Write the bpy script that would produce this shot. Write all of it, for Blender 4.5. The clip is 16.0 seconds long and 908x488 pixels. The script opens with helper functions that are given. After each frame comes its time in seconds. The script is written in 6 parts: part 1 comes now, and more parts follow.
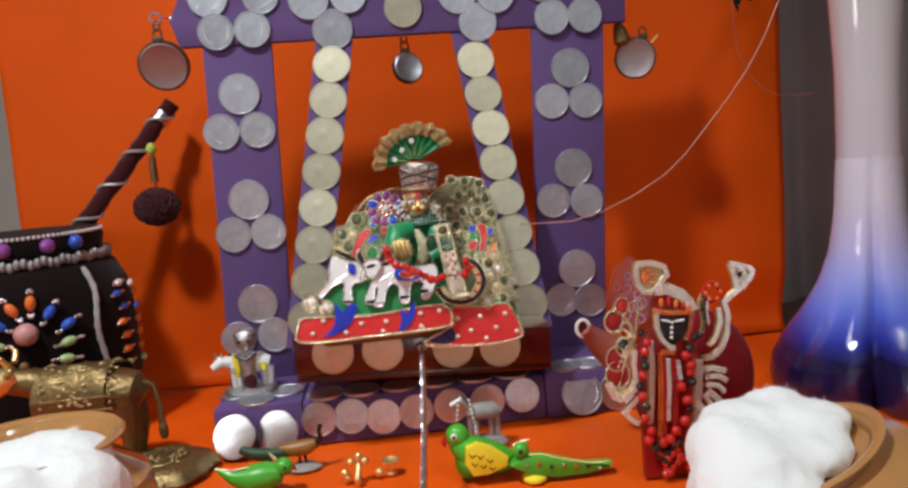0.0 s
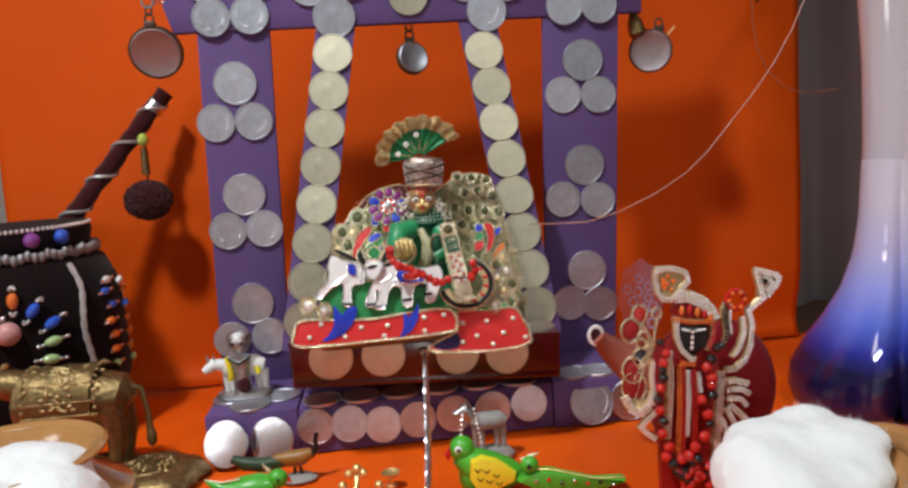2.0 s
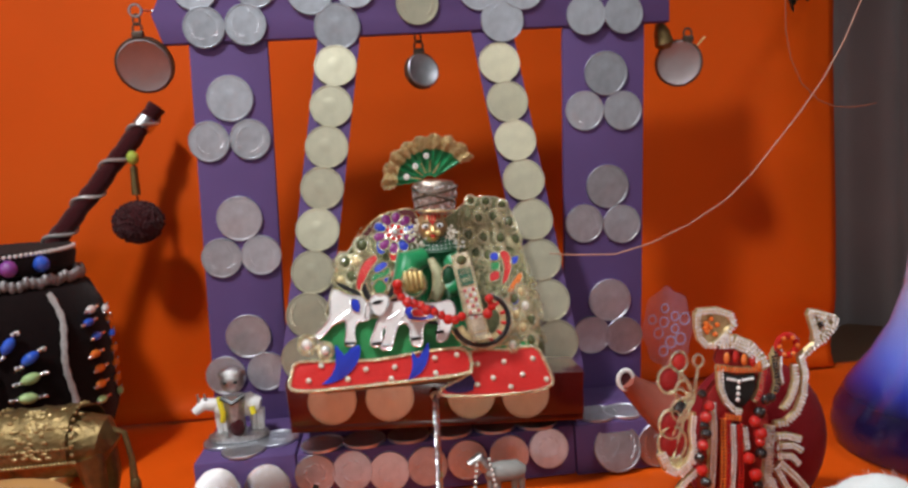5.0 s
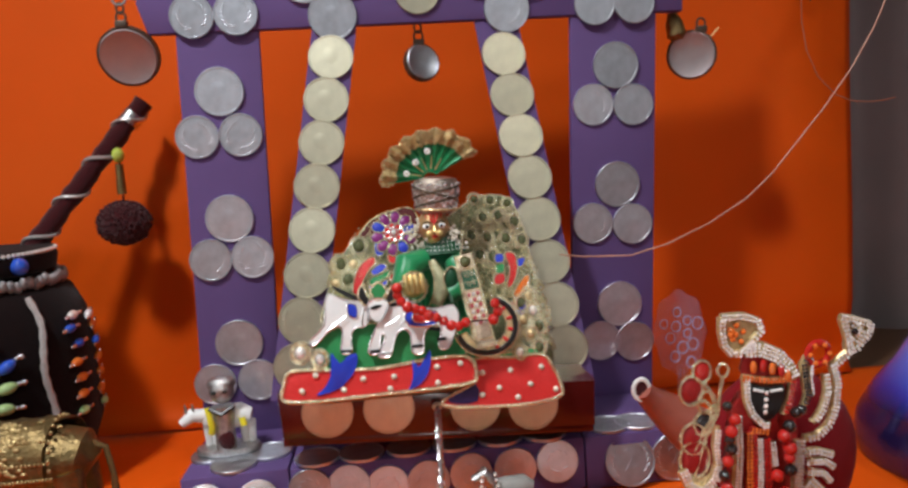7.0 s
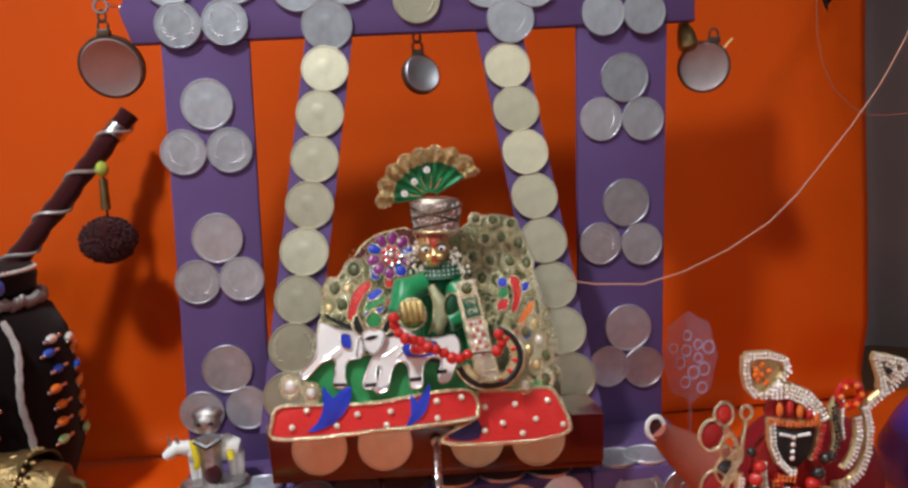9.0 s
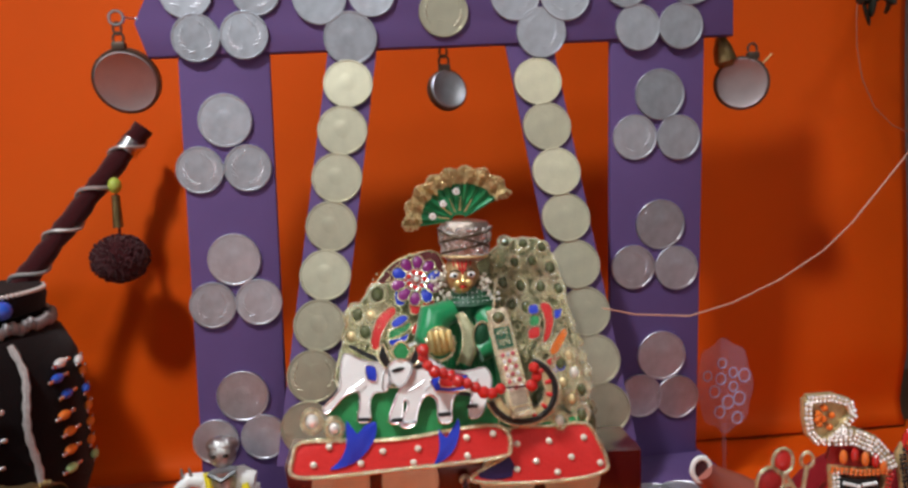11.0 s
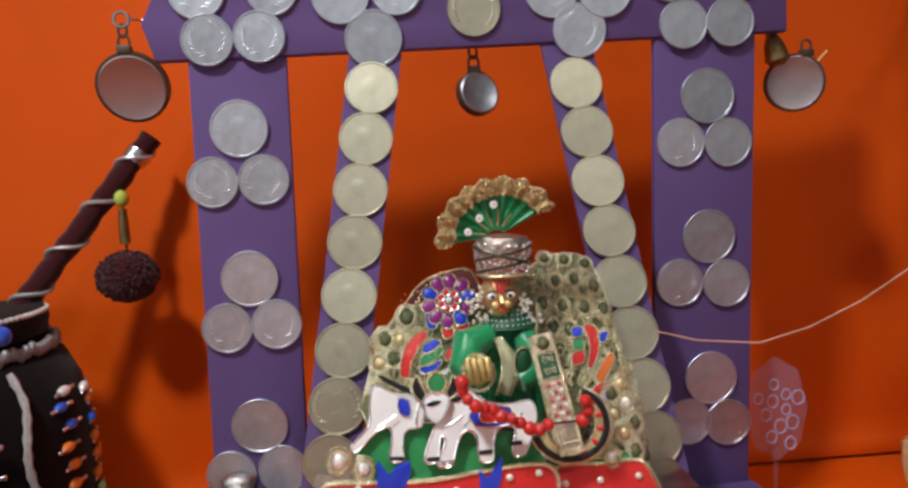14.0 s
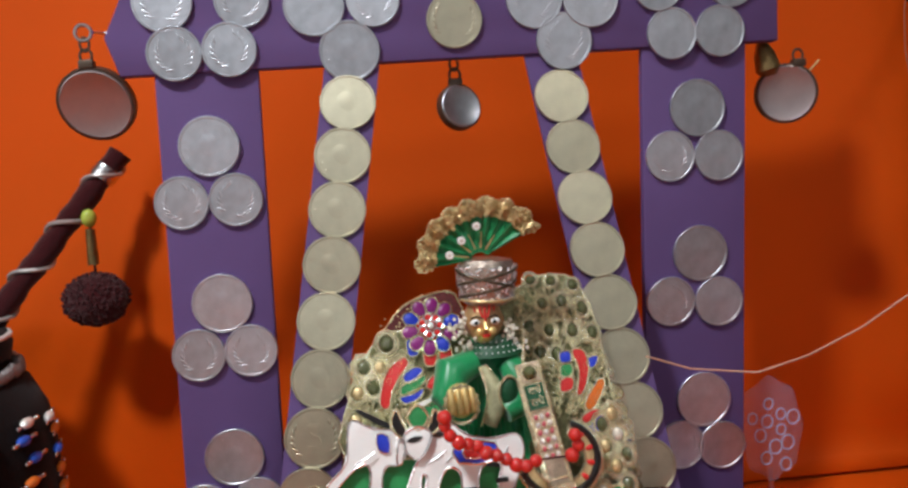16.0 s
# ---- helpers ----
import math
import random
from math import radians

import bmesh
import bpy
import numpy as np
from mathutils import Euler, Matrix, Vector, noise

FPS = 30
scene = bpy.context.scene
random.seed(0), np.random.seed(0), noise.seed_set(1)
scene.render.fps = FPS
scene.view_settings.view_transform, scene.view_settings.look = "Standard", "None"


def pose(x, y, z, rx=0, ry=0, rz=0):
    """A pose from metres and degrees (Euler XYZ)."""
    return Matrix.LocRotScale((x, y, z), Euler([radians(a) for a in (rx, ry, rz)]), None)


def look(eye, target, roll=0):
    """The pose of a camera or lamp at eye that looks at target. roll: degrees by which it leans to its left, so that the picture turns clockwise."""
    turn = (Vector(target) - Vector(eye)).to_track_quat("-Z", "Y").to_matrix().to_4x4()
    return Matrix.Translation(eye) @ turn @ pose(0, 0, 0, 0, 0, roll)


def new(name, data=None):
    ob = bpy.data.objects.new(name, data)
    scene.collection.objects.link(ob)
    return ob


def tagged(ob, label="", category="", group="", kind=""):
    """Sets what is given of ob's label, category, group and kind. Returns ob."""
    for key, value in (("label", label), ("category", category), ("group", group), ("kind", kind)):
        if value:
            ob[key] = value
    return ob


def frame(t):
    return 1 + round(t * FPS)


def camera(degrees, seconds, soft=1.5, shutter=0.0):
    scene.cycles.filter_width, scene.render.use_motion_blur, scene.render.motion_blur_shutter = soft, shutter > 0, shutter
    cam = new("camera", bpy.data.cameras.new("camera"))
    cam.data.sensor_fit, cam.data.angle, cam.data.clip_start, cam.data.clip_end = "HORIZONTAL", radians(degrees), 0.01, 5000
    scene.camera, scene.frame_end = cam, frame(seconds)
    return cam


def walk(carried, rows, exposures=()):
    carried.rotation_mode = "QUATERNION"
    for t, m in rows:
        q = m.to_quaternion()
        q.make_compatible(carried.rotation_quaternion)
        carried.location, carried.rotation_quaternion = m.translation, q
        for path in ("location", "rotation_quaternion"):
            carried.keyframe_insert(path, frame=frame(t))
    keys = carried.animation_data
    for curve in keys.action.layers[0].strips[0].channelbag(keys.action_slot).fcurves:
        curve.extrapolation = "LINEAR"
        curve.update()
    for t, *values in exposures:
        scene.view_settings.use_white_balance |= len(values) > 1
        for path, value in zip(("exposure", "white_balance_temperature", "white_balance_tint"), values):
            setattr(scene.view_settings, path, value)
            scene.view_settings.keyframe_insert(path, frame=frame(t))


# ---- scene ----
from collections import defaultdict

cam = camera(63.0, 16.0, soft=2.7)
PATH = [
    (0, (-0.02, -0.478, 0.16), (0.155, 1.501, -0.075), -5.0),
    (0.5, (-0.016, -0.476, 0.159), (0.173, 1.499, -0.09), -4.5),
    (1, (-0.017, -0.473, 0.16), (0.176, 1.503, -0.087), -4.4),
    (1.5, (-0.02, -0.466, 0.16), (0.167, 1.509, -0.094), -4.3),
    (2, (-0.022, -0.456, 0.161), (0.157, 1.52, -0.09), -4.3),
    (2.5, (-0.025, -0.447, 0.161), (0.128, 1.531, -0.086), -4.5),
    (3, (-0.023, -0.441, 0.162), (0.123, 1.539, -0.078), -4.4),
    (3.5, (-0.022, -0.435, 0.165), (0.142, 1.545, -0.064), -4.2),
    (6, (-0.023, -0.409, 0.169), (0.148, 1.57, -0.064), -4.3),
    (6.5, (-0.025, -0.403, 0.168), (0.146, 1.577, -0.058), -4.5),
    (7, (-0.023, -0.398, 0.166), (0.153, 1.581, -0.061), -4.3),
    (7.5, (-0.021, -0.394, 0.166), (0.165, 1.585, -0.061), -4.1),
    (8, (-0.021, -0.387, 0.169), (0.171, 1.592, -0.052), -4.0),
    (8.5, (-0.02, -0.382, 0.171), (0.168, 1.599, -0.038), -4.0),
    (9, (-0.022, -0.377, 0.173), (0.162, 1.603, -0.046), -4.1),
    (9.5, (-0.025, -0.371, 0.175), (0.144, 1.612, -0.021), -3.9),
    (10, (-0.028, -0.367, 0.177), (0.139, 1.616, -0.018), -3.7),
    (12.5, (-0.031, -0.344, 0.18), (0.133, 1.641, -0.004), -4.0),
    (13, (-0.035, -0.338, 0.182), (0.125, 1.647, 0.0), -4.1),
    (13.5, (-0.037, -0.333, 0.181), (0.117, 1.652, -0.001), -4.3),
    (14, (-0.038, -0.331, 0.182), (0.11, 1.655, 0.001), -4.3),
    (14.5, (-0.038, -0.326, 0.185), (0.115, 1.66, 0.004), -4.4),
    (15, (-0.039, -0.324, 0.188), (0.118, 1.663, 0.018), -4.6),
    (15.5, (-0.036, -0.319, 0.188), (0.131, 1.666, 0.011), -5.0),
    (16, (-0.034, -0.317, 0.188), (0.148, 1.667, 0.012), -4.8),
]
walk(cam, [(t, look(eye, target, roll)) for t, eye, target, roll in PATH])

# ---- light: closed room, lamps above left and low in front, unseen fills added ----
world = bpy.data.worlds.new("world")
scene.world = world
world.use_nodes = True
world.node_tree.nodes["Background"].inputs[0].default_value = (0.5, 0.52, 0.56, 1)
world.node_tree.nodes["Background"].inputs[1].default_value = 0.008
scene.view_settings.exposure = -0.27


def area(name, eye, target, sx, sy, watts, col, spread=180):
    d = bpy.data.lights.new(name, "AREA")
    d.shape, d.size, d.size_y, d.energy, d.color = "RECTANGLE", sx, sy, watts, col
    d.spread = radians(spread)
    ob = new(name, d)
    ob.matrix_world = look(eye, target)
    return ob


# added fill from the left, no such lamp stands in the room
area("left_fill", (-0.64, -0.47, 0.29), (-0.05, 0, 0.12), 0.20, 0.14, 0.75, (0.98, 0.98, 0.98))
area("altar_light", (-0.34, -0.42, 0.86), (-0.05, -0.10, 0.03), 0.08, 0.08, 1.95, (0.96, 1.0, 1.04), 90)
# invented fill that lifts the throne and the right-hand objects
area("front_fill", (0.28, -0.70, 0.92), (0.07, -0.14, 0.02), 0.12, 0.10, 0.30, (1.0, 0.99, 0.97), 60)
area("low_light", (0.04, -0.74, 0.02), (0.0, 0.1, 0.14), 0.09, 0.06, 0.14, (1.0, 0.97, 0.93))
# unseen helper: brightens the front wall so the coins have something pale to mirror
area("coin_reflection_fill", (0.15, -1.6, 1.15), (0.25, -2.7, 0.30), 0.7, 0.3, 16, (0.84, 0.97, 1.16))


# ---- materials ----
def mat(name, col, rough=0.6, metal=0.0, vary=0.15, scale=120.0, bump=0.1, grain=900.0, coat=0.0, sheen=0.0, island=0.0, spec=0.5):
    m = bpy.data.materials.new(name)
    m.use_nodes = True
    nt = m.node_tree
    b = nt.nodes["Principled BSDF"]
    tc = nt.nodes.new("ShaderNodeTexCoord")
    n1 = nt.nodes.new("ShaderNodeTexNoise")
    n2 = nt.nodes.new("ShaderNodeTexNoise")
    n1.inputs["Scale"].default_value, n2.inputs["Scale"].default_value = scale, grain
    n1.inputs["Detail"].default_value, n2.inputs["Detail"].default_value = 4, 3
    for n in (n1, n2):
        nt.links.new(tc.outputs["Object"], n.inputs["Vector"])
    info = nt.nodes.new("ShaderNodeObjectInfo")
    mx = nt.nodes.new("ShaderNodeMath")
    mx.operation = "MULTIPLY_ADD"
    nt.links.new(n1.outputs["Fac"], mx.inputs[0])
    mx.inputs[1].default_value, mx.inputs[2].default_value = 2 * vary, 1 - vary
    m2 = nt.nodes.new("ShaderNodeMath")
    m2.operation = "MULTIPLY_ADD"
    nt.links.new(info.outputs["Random"], m2.inputs[0])
    m2.inputs[1].default_value = 2 * island
    m2.inputs[2].default_value = -island
    m3 = nt.nodes.new("ShaderNodeMath")
    m3.operation = "ADD"
    nt.links.new(mx.outputs[0], m3.inputs[0])
    nt.links.new(m2.outputs[0], m3.inputs[1])
    hsv = nt.nodes.new("ShaderNodeHueSaturation")
    hsv.inputs["Color"].default_value = (*col, 1)
    nt.links.new(m3.outputs[0], hsv.inputs["Value"])
    nt.links.new(hsv.outputs[0], b.inputs["Base Color"])
    rr = nt.nodes.new("ShaderNodeMath")
    rr.operation = "MULTIPLY_ADD"
    nt.links.new(n2.outputs["Fac"], rr.inputs[0])
    rr.inputs[1].default_value, rr.inputs[2].default_value = 0.25 * rough, 0.87 * rough
    nt.links.new(rr.outputs[0], b.inputs["Roughness"])
    b.inputs["Metallic"].default_value = metal
    b.inputs["Coat Weight"].default_value = coat
    b.inputs["Coat Roughness"].default_value = 0.08
    b.inputs["Sheen Weight"].default_value = sheen
    b.inputs["Specular IOR Level"].default_value = spec
    if bump:
        bp = nt.nodes.new("ShaderNodeBump")
        bp.inputs["Strength"].default_value, bp.inputs["Distance"].default_value = bump, 0.0006
        nt.links.new(n2.outputs["Fac"], bp.inputs["Height"])
        nt.links.new(bp.outputs[0], b.inputs["Normal"])
    return m


ORANGE = mat("orange_satin", (0.78, 0.098, 0.003), 0.6, vary=0.07, scale=14, bump=0.12, grain=1600, spec=0.15)
PURPLE = mat("purple_paper", (0.12, 0.07, 0.20), 0.75, vary=0.1, scale=40, bump=0.15, grain=1500, spec=0.25)
STEEL = mat("coin_steel", (0.62, 0.64, 0.69), 0.44, 1.0, vary=0.24, scale=220, bump=0.12, grain=420, island=0.2)
BRASSY = mat("coin_nickel_brass", (0.62, 0.58, 0.43), 0.46, 1.0, vary=0.16, scale=160, bump=0.10, grain=420, island=0.1)
GOLD = mat("gold", (0.90, 0.68, 0.30), 0.38, 0.85, vary=0.15, scale=300, bump=0.3, grain=1200)
PALEGOLD = mat("pale_gold_lace", (0.84, 0.74, 0.50), 0.32, 0.55, vary=0.3, scale=600, bump=0.8, grain=1400)
OLDBRASS = mat("aged_brass", (0.22, 0.15, 0.06), 0.40, 0.78, vary=0.55, scale=260, bump=1.0, grain=520)
SILVER = mat("silver", (0.8, 0.8, 0.8), 0.25, 1.0, vary=0.15, scale=300, bump=0.3, grain=900)
# coin steel, paler and smoother to carry the lamp glare on two base coins
GLARE_STEEL = mat("glare_steel", (0.88, 0.89, 0.91), 0.21, 1.0, vary=0.05, scale=160, bump=0.03)
# coin steel with the dusky reflection on the pendant faces mixed into its colour
DUSKY_REFLECT = mat("steel_dusky_reflection", (0.44, 0.37, 0.37), 0.5, 1.0, vary=0.1, scale=160, bump=0.05)
LACE = mat("gold_lace", (0.66, 0.51, 0.26), 0.30, 0.6, vary=0.35, scale=600, bump=0.6)
ANTIQUE = mat("antique_silver", (0.50, 0.49, 0.48), 0.32, 0.9, vary=0.6, scale=500, bump=1.0, grain=800)
FILI = mat("filigree_cloth", (0.15, 0.14, 0.065), 0.36, 0.6, vary=0.8, scale=1000, bump=1.0, grain=1100)
ZARI = mat("zari_thread", (0.80, 0.74, 0.50), 0.24, 0.95, vary=0.6, scale=900, bump=1.0, grain=2200)
PEARL = mat("pearl", (0.80, 0.74, 0.62), 0.22, 0.25, vary=0.2, scale=500, coat=0.4)
COLLAR = mat("dark_green_velvet", (0.004, 0.07, 0.025), 0.5, vary=0.2, scale=300, bump=0.3)
SASH = mat("pale_olive_silk", (0.42, 0.40, 0.24), 0.4, 0.3, vary=0.4, scale=400, bump=0.5)
BROCADE = mat("silver_brocade", (0.46, 0.38, 0.32), 0.32, 0.85, vary=0.7, scale=450, bump=1.0, grain=900)
DARKBRASS = mat("dark_brass_cord", (0.12, 0.09, 0.06), 0.4, 0.6, vary=0.3, scale=400)
STAFF = mat("staff_gilding", (0.55, 0.42, 0.30), 0.32, 0.8, vary=0.4, scale=500, bump=0.6)
PINKSTONE = mat("pink_stone", (0.55, 0.12, 0.14), 0.12, vary=0.2, coat=0.6)
WIRE = mat("dark_wire", (0.10, 0.07, 0.05), 0.5, 0.6)
REDBOARD = mat("dark_red_lacquer", (0.075, 0.006, 0.005), 0.25, vary=0.2, scale=60, bump=0.05, coat=0.5)
FACE = mat("painted_brass", (0.60, 0.39, 0.19), 0.34, 0.65, vary=0.15, scale=400)
EMBOSS = mat("rubbed_brass", (0.52, 0.39, 0.18), 0.36, 0.8, vary=0.3, scale=400)
RED = mat("red_felt", (0.62, 0.018, 0.015), 0.6, vary=0.12, scale=200, bump=0.3)
CRIMSON = mat("crimson_enamel", (0.34, 0.012, 0.012), 0.4, vary=0.25, scale=400, bump=0.4)
GREEN = mat("green_cloth", (0.004, 0.25, 0.08), 0.34, vary=0.2, scale=200, bump=0.25, sheen=0.3)
GRASS = mat("green_felt", (0.02, 0.25, 0.07), 0.6, vary=0.15, scale=200, bump=0.3)
BLUE = mat("blue_enamel", (0.015, 0.04, 0.5), 0.4, vary=0.1)
WHITE = mat("white_enamel", (0.82, 0.82, 0.80), 0.35, vary=0.06, scale=150, bump=0.1)
PURPLEGEM = mat("purple_petal", (0.22, 0.015, 0.16), 0.3, vary=0.2, scale=300)
ORANGEBEAD = mat("orange_bead", (0.8, 0.18, 0.03), 0.15, vary=0.1, coat=0.5)
BLUEBEAD = mat("blue_bead", (0.03, 0.10, 0.55), 0.15, vary=0.1, coat=0.5)
GREENBEAD = mat("pale_green_bead", (0.42, 0.58, 0.25), 0.15, vary=0.1, coat=0.5)
LIMEBEAD = mat("lime_bead", (0.52, 0.62, 0.10), 0.18, vary=0.15, coat=0.4)
PURPLEBEAD = mat("purple_bead", (0.25, 0.06, 0.30), 0.15, vary=0.1, coat=0.5)
REDBEAD = mat("red_bead", (0.55, 0.02, 0.015), 0.15, vary=0.15, coat=0.6)
BLACKBEAD = mat("black_bead", (0.02, 0.012, 0.012), 0.12, coat=0.6)
GEM = mat("dark_stone", (0.09, 0.10, 0.04), 0.08, vary=0.2, coat=1.0)
CRYSTAL = mat("clear_stone", (0.98, 0.94, 0.89), 0.10, 0.45, vary=0.25, scale=800, island=0.2)
VELVET = mat("black_brown_velvet", (0.009, 0.004, 0.004), 0.9, vary=0.3, scale=300, bump=0.5, sheen=0.08, spec=0.1)
MAROON = mat("maroon_wool", (0.050, 0.006, 0.008), 0.95, vary=0.35, scale=500, bump=0.8, sheen=0.3, spec=0.1)
REDVELVET = mat("dark_red_velvet", (0.20, 0.006, 0.010), 0.85, vary=0.15, scale=200, bump=0.3, sheen=0.05, spec=0.15)
TERRA = mat("glazed_clay", (0.46, 0.23, 0.078), 0.20, vary=0.15, scale=60, bump=0.06, coat=0.6)
COTTON = mat("cotton", (0.88, 0.90, 0.89), 0.95, vary=0.03, scale=90, bump=0.55, grain=700, sheen=0.4, spec=0.1)
PARROT = mat("green_paint", (0.07, 0.42, 0.03), 0.35, vary=0.12, scale=150, bump=0.15, coat=0.2)
YELLOW = mat("yellow_paint", (0.84, 0.72, 0.03), 0.4, vary=0.1, scale=150)
BLACK = mat("black_paint", (0.012, 0.011, 0.011), 0.35)
BROWN = mat("brown_paint", (0.30, 0.13, 0.02), 0.4, vary=0.3, scale=200)
DARKGREEN = mat("dark_green_paint", (0.03, 0.06, 0.025), 0.4, vary=0.3, scale=200)
GREYSTONE = mat("grey_stone", (0.30, 0.29, 0.27), 0.5, vary=0.25, scale=200)
WALL = mat("cream_wall", (0.62, 0.58, 0.52), 0.85, vary=0.06, scale=4, bump=0.2, grain=120)
CURTAIN = mat("grey_curtain", (0.36, 0.325, 0.33), 0.8, vary=0.2, scale=10, bump=0.2)
WOOD = mat("brown_wood", (0.20, 0.10, 0.05), 0.5, vary=0.25, scale=20)
ROSE = mat("rose_bead", (0.62, 0.30, 0.28), 0.3, vary=0.1)
PINK = mat("pink_skin_clay", (0.34, 0.09, 0.06), 0.4, vary=0.1)
LEAF = mat("dark_leaf", (0.015, 0.02, 0.012), 0.6, vary=0.3)
SATINGREY = mat("floor_tiles", (0.35, 0.33, 0.30), 0.5, vary=0.1, scale=6)


def glass_vase_material():
    m = mat("blue_white_glass", (0.7, 0.66, 0.74), 0.06, coat=1.0, bump=0.0)
    nt = m.node_tree
    b = nt.nodes["Principled BSDF"]
    tc = nt.nodes.new("ShaderNodeTexCoord")
    sep = nt.nodes.new("ShaderNodeSeparateXYZ")
    noise_n = nt.nodes.new("ShaderNodeTexNoise")
    noise_n.inputs["Scale"].default_value = 25
    ramp = nt.nodes.new("ShaderNodeValToRGB")
    nt.links.new(tc.outputs["Object"], sep.inputs[0])
    nt.links.new(tc.outputs["Object"], noise_n.inputs["Vector"])
    ma = nt.nodes.new("ShaderNodeMath")
    ma.operation = "MULTIPLY_ADD"
    nt.links.new(noise_n.outputs["Fac"], ma.inputs[0])
    ma.inputs[1].default_value = 0.008
    nt.links.new(sep.outputs["Z"], ma.inputs[2])
    mb = nt.nodes.new("ShaderNodeMath")
    mb.operation = "MULTIPLY"
    nt.links.new(ma.outputs[0], mb.inputs[0])
    mb.inputs[1].default_value = 4.0
    nt.links.new(mb.outputs[0], ramp.inputs[0])
    cr = ramp.color_ramp
    cr.elements[0].position, cr.elements[0].color = 0.13, (0.012, 0.010, 0.06, 1)
    cr.elements[1].position, cr.elements[1].color = 0.95, (0.70, 0.68, 0.71, 1)
    for pos, col in ((0.17, (0.030, 0.045, 0.36, 1)), (0.225, (0.12, 0.19, 0.70, 1)), (0.30, (0.32, 0.38, 0.80, 1)), (0.38, (0.54, 0.53, 0.78, 1)), (0.48, (0.70, 0.67, 0.76, 1))):
        e = cr.elements.new(pos)
        e.color = col
    nt.links.new(ramp.outputs[0], b.inputs["Base Color"])
    return m


VASE = glass_vase_material()


def clear_plastic():
    m = bpy.data.materials.new("clear_plastic")
    m.use_nodes = True
    nt = m.node_tree
    b = nt.nodes["Principled BSDF"]
    b.inputs["Base Color"].default_value = (0.55, 0.50, 0.66, 1)
    b.inputs["Roughness"].default_value = 0.12
    b.inputs["Alpha"].default_value = 0.13
    return m


PLASTIC = clear_plastic()
GLASS = clear_plastic()
GLASS.name = "clear_glass"
for slot, val in (("Base Color", (0.80, 0.70, 0.70, 1)), ("Roughness", 0.02), ("Alpha", 1.0), ("Transmission Weight", 1.0), ("IOR", 1.45)):
    GLASS.node_tree.nodes["Principled BSDF"].inputs[slot].default_value = val
PLASTICRIM = clear_plastic()
PLASTICRIM.node_tree.nodes["Principled BSDF"].inputs["Alpha"].default_value = 0.6
PLASTICRIM.node_tree.nodes["Principled BSDF"].inputs["Base Color"].default_value = (0.72, 0.66, 0.86, 1)


# ---- building helpers ----
ORIGIN = {}


def thing(name, loc, label, category, group="", kind=""):
    ob = new(name)
    ob.empty_display_size = 0.01
    ob.location = loc
    ORIGIN[ob] = Vector(loc)
    return tagged(ob, label, category, group, kind)


def part(name, bm, material, parent=None, label="", smooth=True, origin=None):
    """Links a bmesh in world coordinates as one mesh; material may be a list used by face index."""
    o = ORIGIN[parent] if parent else Vector(origin or (0, 0, 0))
    bmesh.ops.translate(bm, verts=bm.verts, vec=-o)
    bmesh.ops.recalc_face_normals(bm, faces=bm.faces)
    me = bpy.data.meshes.new(name)
    for f in bm.faces:
        f.smooth = smooth
    bm.to_mesh(me)
    bm.free()
    for m in material if isinstance(material, list) else [material]:
        me.materials.append(m)
    if smooth:
        me.set_sharp_from_angle(angle=radians(42))
    ob = new(name, me)
    ORIGIN[ob] = o
    if parent:
        ob.parent = parent
    else:
        ob.location = o
    if label:
        ob["label"] = label
    return ob


def placed(name, me, parent, m, label=""):
    """One more object on a shared mesh, at the world pose m, under parent."""
    ob = new(name, me)
    ob.parent = parent
    ob.matrix_basis = Matrix.Translation(-ORIGIN[parent]) @ m
    ORIGIN[ob] = m.translation.copy()
    if label:
        ob["label"] = label
    return ob


def B():
    return bmesh.new()


def box(bm, x0, x1, y0, y1, z0, z1, bev=0.0):
    r = bmesh.ops.create_cube(bm, size=1, matrix=Matrix.LocRotScale(((x0 + x1) / 2, (y0 + y1) / 2, (z0 + z1) / 2), None, (x1 - x0, y1 - y0, z1 - z0)))
    if bev:
        es = list({e for v in r["verts"] for e in v.link_edges})
        bmesh.ops.bevel(bm, geom=es, offset=bev, segments=2, affect="EDGES", profile=0.5)
    return bm


def ball(bm, c, r, u=12, v=8, m=None):
    r = (r, r, r) if isinstance(r, (int, float)) else r
    mm = Matrix.Translation(c) @ (m or Matrix()) @ Matrix.Diagonal((*r, 1))
    new_v = bm.verts.new
    top, low = new_v(mm @ Vector((0, 0, 1))), new_v(mm @ Vector((0, 0, -1)))
    rows = []
    for j in range(1, v):
        p = math.pi * j / v
        sp, cp = math.sin(p), math.cos(p)
        rows.append([new_v(mm @ Vector((sp * math.cos(2 * math.pi * k / u), sp * math.sin(2 * math.pi * k / u), cp))) for k in range(u)])
    for k in range(u):
        bm.faces.new((top, rows[0][k], rows[0][(k + 1) % u]))
        bm.faces.new((low, rows[-1][(k + 1) % u], rows[-1][k]))
    for x, y in zip(rows, rows[1:]):
        for k in range(u):
            bm.faces.new((x[k], y[k], y[(k + 1) % u], x[(k + 1) % u]))
    return bm


